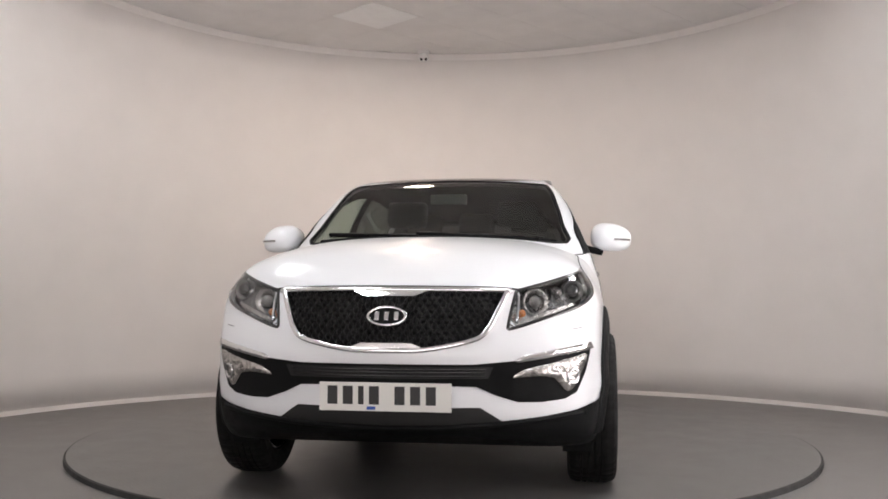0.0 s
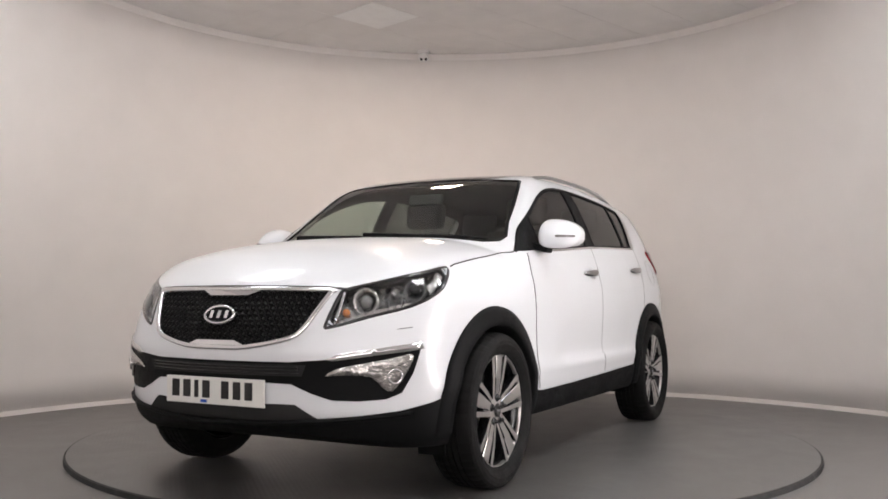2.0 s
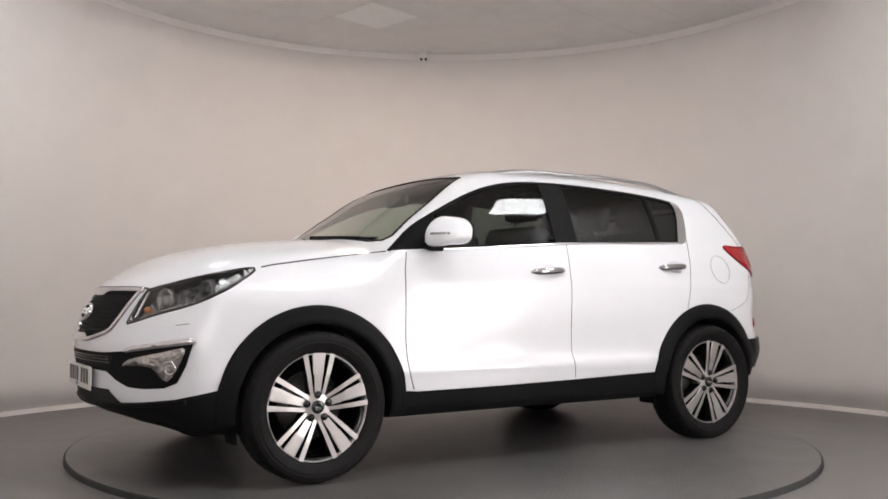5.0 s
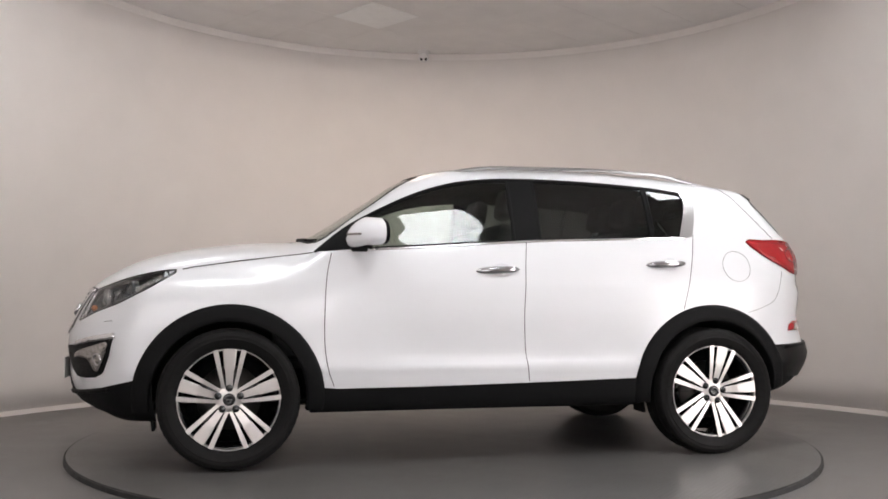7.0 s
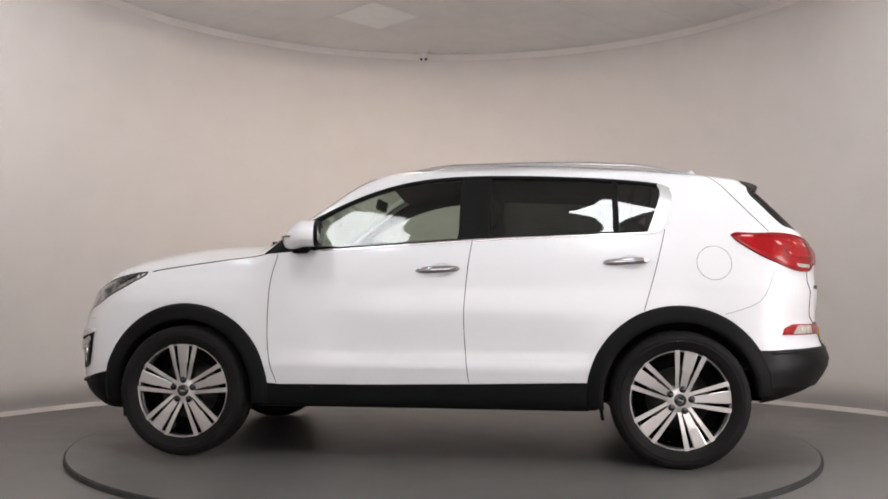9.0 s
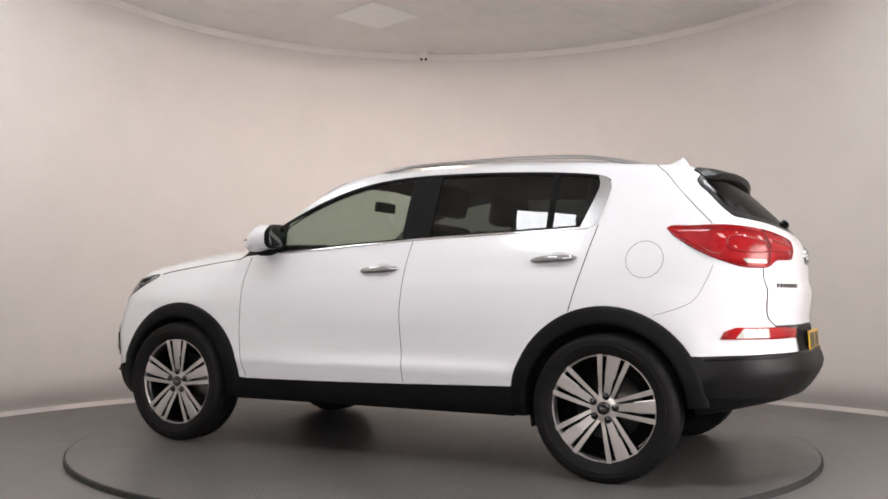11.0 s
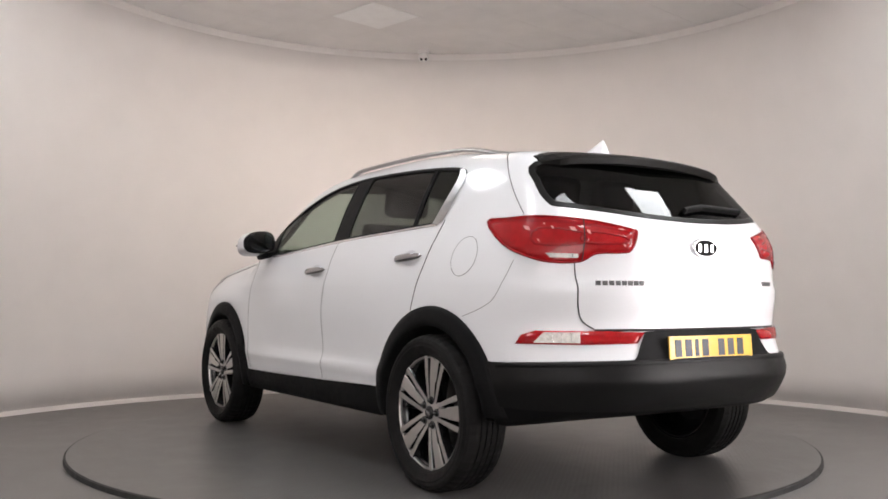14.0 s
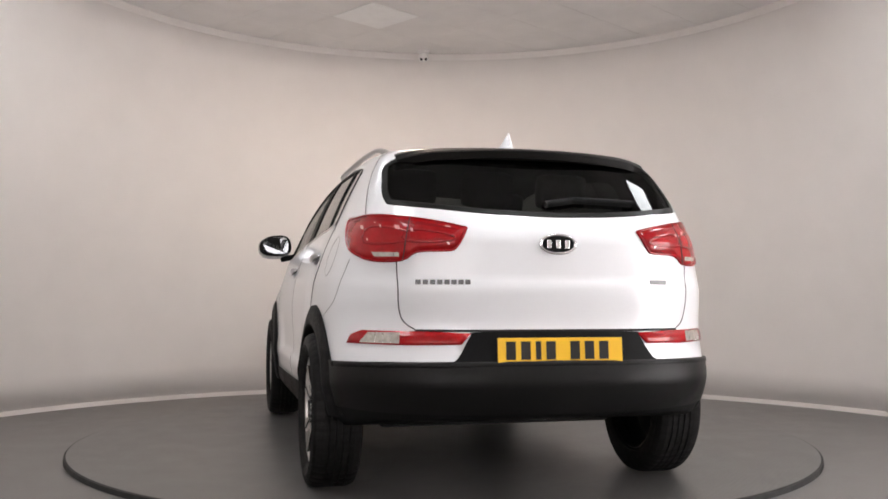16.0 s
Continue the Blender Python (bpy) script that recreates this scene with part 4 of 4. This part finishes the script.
for s in (1, -1):
    lamp = sheet("tail_lamp", "stern", TAILLAMP, RED, CAR, "wrap-around red tail lamp", s, off=0.008, thick=0.012)
    strip("lamp_rim", "stern", TAILLAMP, 0.009, 0.010, RED_DEEP, lamp, "", s, closed=True)
    strip("lamp_split", "stern", [(36.5, 1.012), (35.8, 1.10), (35.8, 1.186)], 0.005, 0.0105, SEAM, lamp, "", s)
    sheet("reverse_lens", "stern", [(44.6, 1.046), (43.6, 1.028), (37.3, 1.026), (37.4, 1.043)], REVERSE, lamp, "clear reversing lens", s, off=0.0115)
    strip("lens_rib", "stern", [(38.6, 1.028), (38.6, 1.042)], 0.004, 0.0125, SMOKED, lamp, "", s)
    for inner, outer, z0, z1 in ((26.2, 35.2, 1.088, 1.132), (36.6, 46.5, 1.086, 1.150)):
        band = smooth_loop([(outer, z1), (inner, z1 - 0.020), (inner - 0.4, z0), (outer + 0.6, z0)], 3)
        strip("lamp_band", "stern", band, 0.013, 0.0098, RED_DEEP, lamp, "darker red light band", s, closed=True)
    sheet("lamp_band", "stern", smooth_loop([(58, 1.188), (48, 1.176), (38, 1.162), (25, 1.128), (25.4, 1.136), (37, 1.174), (48, 1.192)], 2), RED_DEEP, lamp, "darker red light band", s, off=0.0098)
    # glints of the ceiling lights on the lamp's facets, painted as pink patches
    for t, z, w, h in ((49.2, 1.150, 1.0, 0.011), (45.0, 1.166, 0.3, 0.004), (43.0, 1.150, 0.4, 0.007), (38.4, 1.142, 0.9, 0.010), (34.8, 1.130, 0.5, 0.009), (46.2, 1.098, 0.4, 0.006), (26.8, 1.142, 0.9, 0.003), (26.4, 1.078, 0.4, 0.006)):
        sheet("lamp_glint", "stern", [(t + w, z + h), (t - w * 0.4, z + h * 0.7), (t - w, z - h), (t + w * 0.3, z - h * 0.6)], GLINT, lamp, "facet of the lamp reflector with a painted glint", s, off=0.0108)
    refl = sheet("bumper_lamp", "stern", [(51.5, 0.676), (50.3, 0.712), (47, 0.731), (30, 0.729), (21.2, 0.722), (23.3, 0.678), (35, 0.674)], RED, CAR, "long red bumper lamp", s, off=0.007, thick=0.01)
    sheet("bumper_lens", "stern", [(47.4, 0.681), (45.0, 0.724), (37.0, 0.724), (37.0, 0.680)], REVERSE, refl, "clear fog lens", s, off=0.009)
    for t in (39, 41, 43):
        strip("lens_rib", "stern", [(t, 0.682), (t, 0.722)], 0.003, 0.010, LENS_CLEAR, refl, "", s)


def number_plate(view, z, mat, parent, off, label):
    q = spread(view, [(0, z), (0, z + 0.04)])
    ahead = 1 if view == "front" else -1
    lean = math.degrees(math.atan2(q[1][0] - q[0][0], 0.04)) * 0.3
    base = Matrix.Translation((q[0][0] + ahead * off, 0, z)) @ pose(0, 0, 0, 0, lean, 0)
    bm = bmesh.new()
    box(bm, (0.006, 0.528, 0.112), base)
    plate = part("number_plate", bm, mat, parent, label, smooth=False, bevel=0.0015)
    for k, w in ((-3.4, 1), (-2.4, 1), (-1.55, 0.55), (-0.7, 1), (0.95, 1), (1.95, 1), (2.95, 1)):
        bm = bmesh.new()
        box(bm, (0.002, 0.040 * w, 0.072), base @ pose(ahead * 0.0035, ahead * k * 0.062 , 0.006))
        part("plate_bar", bm, PLATE_INK, plate, smooth=False)
    bm = bmesh.new()
    box(bm, (0.002, 0.035, 0.013), base @ pose(ahead * 0.0035, -ahead * 0.055, -0.044))
    part("plate_mark", bm, PLATE_BLUE, plate, smooth=False)


number_plate("front", 0.473, PLATE_W, CAR, 0.008, "white front number plate with dark bars")
number_plate("rear", 0.650, PLATE_Y, CAR, 0.020, "yellow rear number plate with dark bars")


def spoiler(car):
    """A black lip that carries the roof line over the rear window."""
    rows = []
    for k in range(33):
        y = -0.585 + 1.17 * k / 32
        b = 0.07 * (y / 0.6) ** 2
        edge = 1 - max(0, abs(y) - 0.5) / 0.1 * 0.45
        z0 = float(TOP(np.array([-1.58]))[0]) - 0.095 * y * y - 0.10 * max(0, abs(y) - 0.45)
        x0 = -1.712 + b * 0.35
        tip = -1.845 + b + 0.10 * (1 - edge)
        roof = float(spread("top", [(x0, y)])[0, 2])
        rows.append([(x0, y, roof + 0.003), ((x0 + tip) / 2, y, (roof + z0 - 0.034) / 2 + 0.004), (tip + 0.01, y, z0 - 0.036), (tip, y, z0 - 0.044), (tip + 0.010, y, z0 - 0.074), (tip + 0.06, y * 0.99, z0 - 0.085), (x0, y, roof - 0.06)])
    bm = bmesh.new()
    vs = [[bm.verts.new(v) for v in r] for r in rows]
    for p, q in zip(vs, vs[1:]):
        for i in range(7):
            bm.faces.new((p[i], p[(i + 1) % 7], q[(i + 1) % 7], q[i]))
    bm.faces.new(vs[0][::-1])
    bm.faces.new(vs[-1])
    bmesh.ops.recalc_face_normals(bm, faces=bm.faces[:])
    part("roof_spoiler", bm, SATIN_BLACK, car, "satin black spoiler over the rear window", smooth=False)


spoiler(CAR)


def roof_rail(car, s):
    bm = bmesh.new()
    rows = []
    for k in range(41):
        u = k / 40
        x = 0.12 - 1.62 * u
        y = 0.585 - 0.03 * u - 0.05 * max(0, 0.12 - u) / 0.12
        z = float(spread("top", [(x, y)], 1)[0, 2])
        up = 0.040 * float(ease(min(1, u / 0.18 + 0.15, (1 - u) / 0.28 + 0.12))) - 0.007
        rows.append([bm.verts.new((x, s * (y + dy), z + up + dz)) for dy, dz in ((-0.016, -0.012), (-0.014, 0.0), (-0.006, 0.007), (0.006, 0.005), (0.014, -0.004), (0.016, -0.016))])
    for p, q in zip(rows, rows[1:]):
        for i in range(6):
            bm.faces.new((p[i], p[(i + 1) % 6], q[(i + 1) % 6], q[i]))
    part("roof_rail", bm, SATIN, car, "satin grey roof rail")


for s in (1, -1):
    roof_rail(CAR, s)

bm = bmesh.new()
rows = []
for k in range(13):
    u = k / 12
    z = float(TOP(np.array([-1.30 - 0.26 * u]))[0]) - 0.004
    h = 0.118 * u ** 1.4 if u < 0.85 else 0.118 * (0.85 ** 1.4) * (1 - (u - 0.85) / 0.15 * 0.75)
    w = 0.032 * (1 - (2 * u - 1) ** 2) ** 0.5 + 0.004
    x = -1.30 - 0.26 * u
    rows.append([bm.verts.new((x, y, z + q)) for y, q in ((w, 0), (w * 0.5, h * 0.6), (w * 0.12, h), (-w * 0.12, h), (-w * 0.5, h * 0.6), (-w, 0))])
for p, q in zip(rows, rows[1:]):
    for i in range(5):
        bm.faces.new((p[i], q[i], q[i + 1], p[i + 1]))
part("antenna_fin", bm, PAINT, CAR, "white shark-fin antenna")

# rear wiper
strip("rear_wiper", "rear", [(0.02, 1.245), (-0.12, 1.268), (-0.40, 1.262)], 0.022, 0.022, PLASTIC, CAR, "black rear wiper")


def wing_mirror(car, s):
    m = pose(0.635, s * 0.938, 1.195)

    def egg(bm, front, x0, x1):
        """The part of the rounded housing between two depths."""
        n = 30
        rings = []
        for k in range(13):
            x = x0 + (x1 - x0) * k / 12
            r = max(0.0, 1 - ((x - 0.02) / (0.098 if x > 0.02 else 0.30)) ** 2) ** 0.5
            ring = []
            for q in np.linspace(0, 2 * math.pi, n, endpoint=False):
                c, d = math.cos(q), math.sin(q)
                y = math.copysign(abs(c) ** 0.8, c) * 0.110 * r
                z = (0.077 * d ** 0.85 * (1 - 0.24 * c) if d > 0 else -0.066 * (-d) ** 0.6 * (1 + 0.05 * c)) * r
                ring.append(bm.verts.new(m @ Vector((x - 0.18 * max(0, y), s * y, z - 0.42 * max(0, x - 0.02)))))
            rings.append(ring)
        for p, q in zip(rings, rings[1:]):
            for i in range(n):
                bm.faces.new((p[i], p[(i + 1) % n], q[(i + 1) % n], q[i]))
        if not front:
            bm.faces.new(rings[0])
        bmesh.ops.remove_doubles(bm, verts=bm.verts[:], dist=1e-5)
        bmesh.ops.recalc_face_normals(bm, faces=bm.faces[:])

    bm = bmesh.new()
    egg(bm, True, -0.055, 0.118)
    shell = part("wing_mirror", bm, PAINT, car, "white wing mirror housing")
    bm = bmesh.new()
    egg(bm, False, -0.074, -0.0555)
    part("mirror_rim", bm, PLASTIC, shell, "black mirror rim")
    bm = bmesh.new()
    face = []
    for q in np.linspace(0, 2 * math.pi, 40, endpoint=False):
        c, d = math.cos(q), math.sin(q)
        y = math.copysign(abs(c) ** 0.7, c) * 0.084
        z = 0.062 * d ** 0.7 * (1 - 0.20 * c) if d > 0 else -0.054 * (-d) ** 0.6
        face.append((-0.0765 - 0.18 * max(0, y), s * y, z))
    rear_face = [bm.verts.new(m @ Vector(v)) for v in face]
    front_face = [bm.verts.new(m @ Vector((v[0] + 0.006, v[1], v[2]))) for v in face]
    bm.faces.new(rear_face)
    for i in range(40):
        bm.faces.new((rear_face[i], rear_face[(i + 1) % 40], front_face[(i + 1) % 40], front_face[i]))
    bmesh.ops.recalc_face_normals(bm, faces=bm.faces[:])
    part("mirror_glass", bm, MIRROR, shell, "mirror glass", smooth=False)
    bm = bmesh.new()
    for k in range(8):
        u = k / 7
        y = 0.02 + 0.072 * u
        x = 0.02 + 0.098 * max(0, 1 - (y / 0.110) ** 2.3) ** 0.5 - 0.18 * y
        box(bm, (0.012, 0.014, 0.011), m @ pose(x - 0.003, s * y, -0.016, 0, 0, -s * 50 * u))
    part("mirror_indicator", bm, LENS_DARK, shell, "slim indicator in the mirror", smooth=False)
    bm = bmesh.new()
    box(bm, (0.085, 0.14, 0.034), pose(0.675, s * 0.825, 1.128, -s * 14, 0, 0))
    part("mirror_arm", bm, PLASTIC, shell, "black mirror arm", bevel=0.010)


for s in (1, -1):
    wing_mirror(CAR, s)


for s in (1, -1):
    for x, z, w in ((1.69, 0.235, 0.13), (-0.93, 0.265, 0.13)):
        bm = bmesh.new()
        box(bm, (0.015, w, 0.08), pose(x, s * 0.75, z, 0, 8, 0))
        part("air_deflector", bm, PLASTIC, CAR, "black rubber flap by the wheel", smooth=False, bevel=0.004)
bm = bmesh.new()
box(bm, (0.10, 1.15, 0.09), pose(-1.32, 0, 0.30))
part("rear_axle", bm, SEAM, CAR, "dark rear axle beam", smooth=False, bevel=0.02)

# ---- cabin
def seat(car, x, y, width=0.50):
    base = new("seat")
    base.parent = car
    base.matrix_basis = pose(x, y, 0.55)
    for name, size, m in (("cushion", (0.50, width, 0.16), pose(0, 0, 0.08, 0, -6, 0)), ("backrest", (0.14, width, 0.62), pose(-0.30, 0, 0.43, 0, -17, 0)), ("headrest", (0.10, 0.27, 0.18), pose(-0.42, 0, 0.86, 0, -10, 0))):
        bm = bmesh.new()
        box(bm, size, m)
        part(name, bm, SEAT, base, bevel=0.045)


for sx, sy in ((0.15, 0.37), (0.15, -0.37)):
    seat(CAR, sx, sy)
for sy in (0.40, 0.0, -0.40):
    seat(CAR, -0.75, sy, 0.40)
bm = bmesh.new()
extrude(bm, [(0.62, 0.55), (0.62, 0.98), (0.70, 1.06), (1.02, 1.10), (1.10, 1.05), (1.10, 0.55)], -0.70, 0.70, pose(0, 0, 0, 90, 0, 0))
part("dashboard", bm, CABIN, CAR, "dark dashboard", smooth=False, bevel=0.01)
bm = bmesh.new()
wheel_at = pose(0.50, -0.37, 0.98) @ pose(0, 0, 0, 0, -65, 0)
lathe(bm, [(0.185 + 0.015 * math.cos(q), 0.015 * math.sin(q)) for q in np.linspace(0, 2 * math.pi, 10, endpoint=False)], 40, wheel_at)
box(bm, (0.36, 0.05, 0.02), wheel_at)
box(bm, (0.05, 0.36, 0.02), wheel_at)
part("steering_wheel", bm, CABIN, CAR, "black steering wheel", smooth=False)
bm = bmesh.new()
box(bm, (3.0, 1.3, 0.03), pose(-0.35, 0, 0.50))
part("cabin_floor", bm, CABIN, CAR, "dark cabin floor", smooth=False)
bm = bmesh.new()
box(bm, (0.03, 0.22, 0.065), pose(0.40, 0, 1.44, 0, -10, 0))
part("rear_view_mirror", bm, CABIN, CAR, "rear-view mirror", bevel=0.01)

# ---------------------------------------------------------------- small things in the room
def dome_camera():
    base = tagged(new("security_camera"), "small white security camera under the ceiling", "camera")
    base.matrix_basis = pose(-0.205, 2.91, HIGH)
    k = 1.2
    bm = bmesh.new()
    lathe(bm, [(0.001, 0.0), (0.05 * k, 0.0), (0.05 * k, -0.018), (0.035 * k, -0.03), (0.001, -0.03)], 28)
    part("mount", bm, TRIM, base)
    bm = bmesh.new()
    bmesh.ops.create_uvsphere(bm, u_segments=24, v_segments=16, radius=0.042 * k, matrix=pose(0, -0.01, -0.066))
    ball = part("ball", bm, TRIM, base)
    bm = bmesh.new()
    for x in (-0.02, 0.02):
        tube(bm, 0.014, 0.012, 0.02, pose(x, -0.044, -0.090, 60, 0, 0), 24)
    part("lens", bm, GLOSS_BLACK, ball, "black lens")


dome_camera()


# ---------------------------------------------------------------- movement
def motions():
    table_rows, car_rows = [], []
    for k in range(33):
        t = k * 0.5
        a = -1.71402 - 0.1725 * t + 1.154e-4 * (t - 8) ** 2 + 1.366e-5 * (t - 8) ** 3
        turn = pose(0, 0, 0, 0, 0, math.degrees(a))
        table_rows.append((t, turn))
        car_rows.append((t, turn @ pose(-0.0127, 0.0820, 0)))
    walk(TURNTABLE, table_rows)
    walk(CAR, car_rows)


motions()
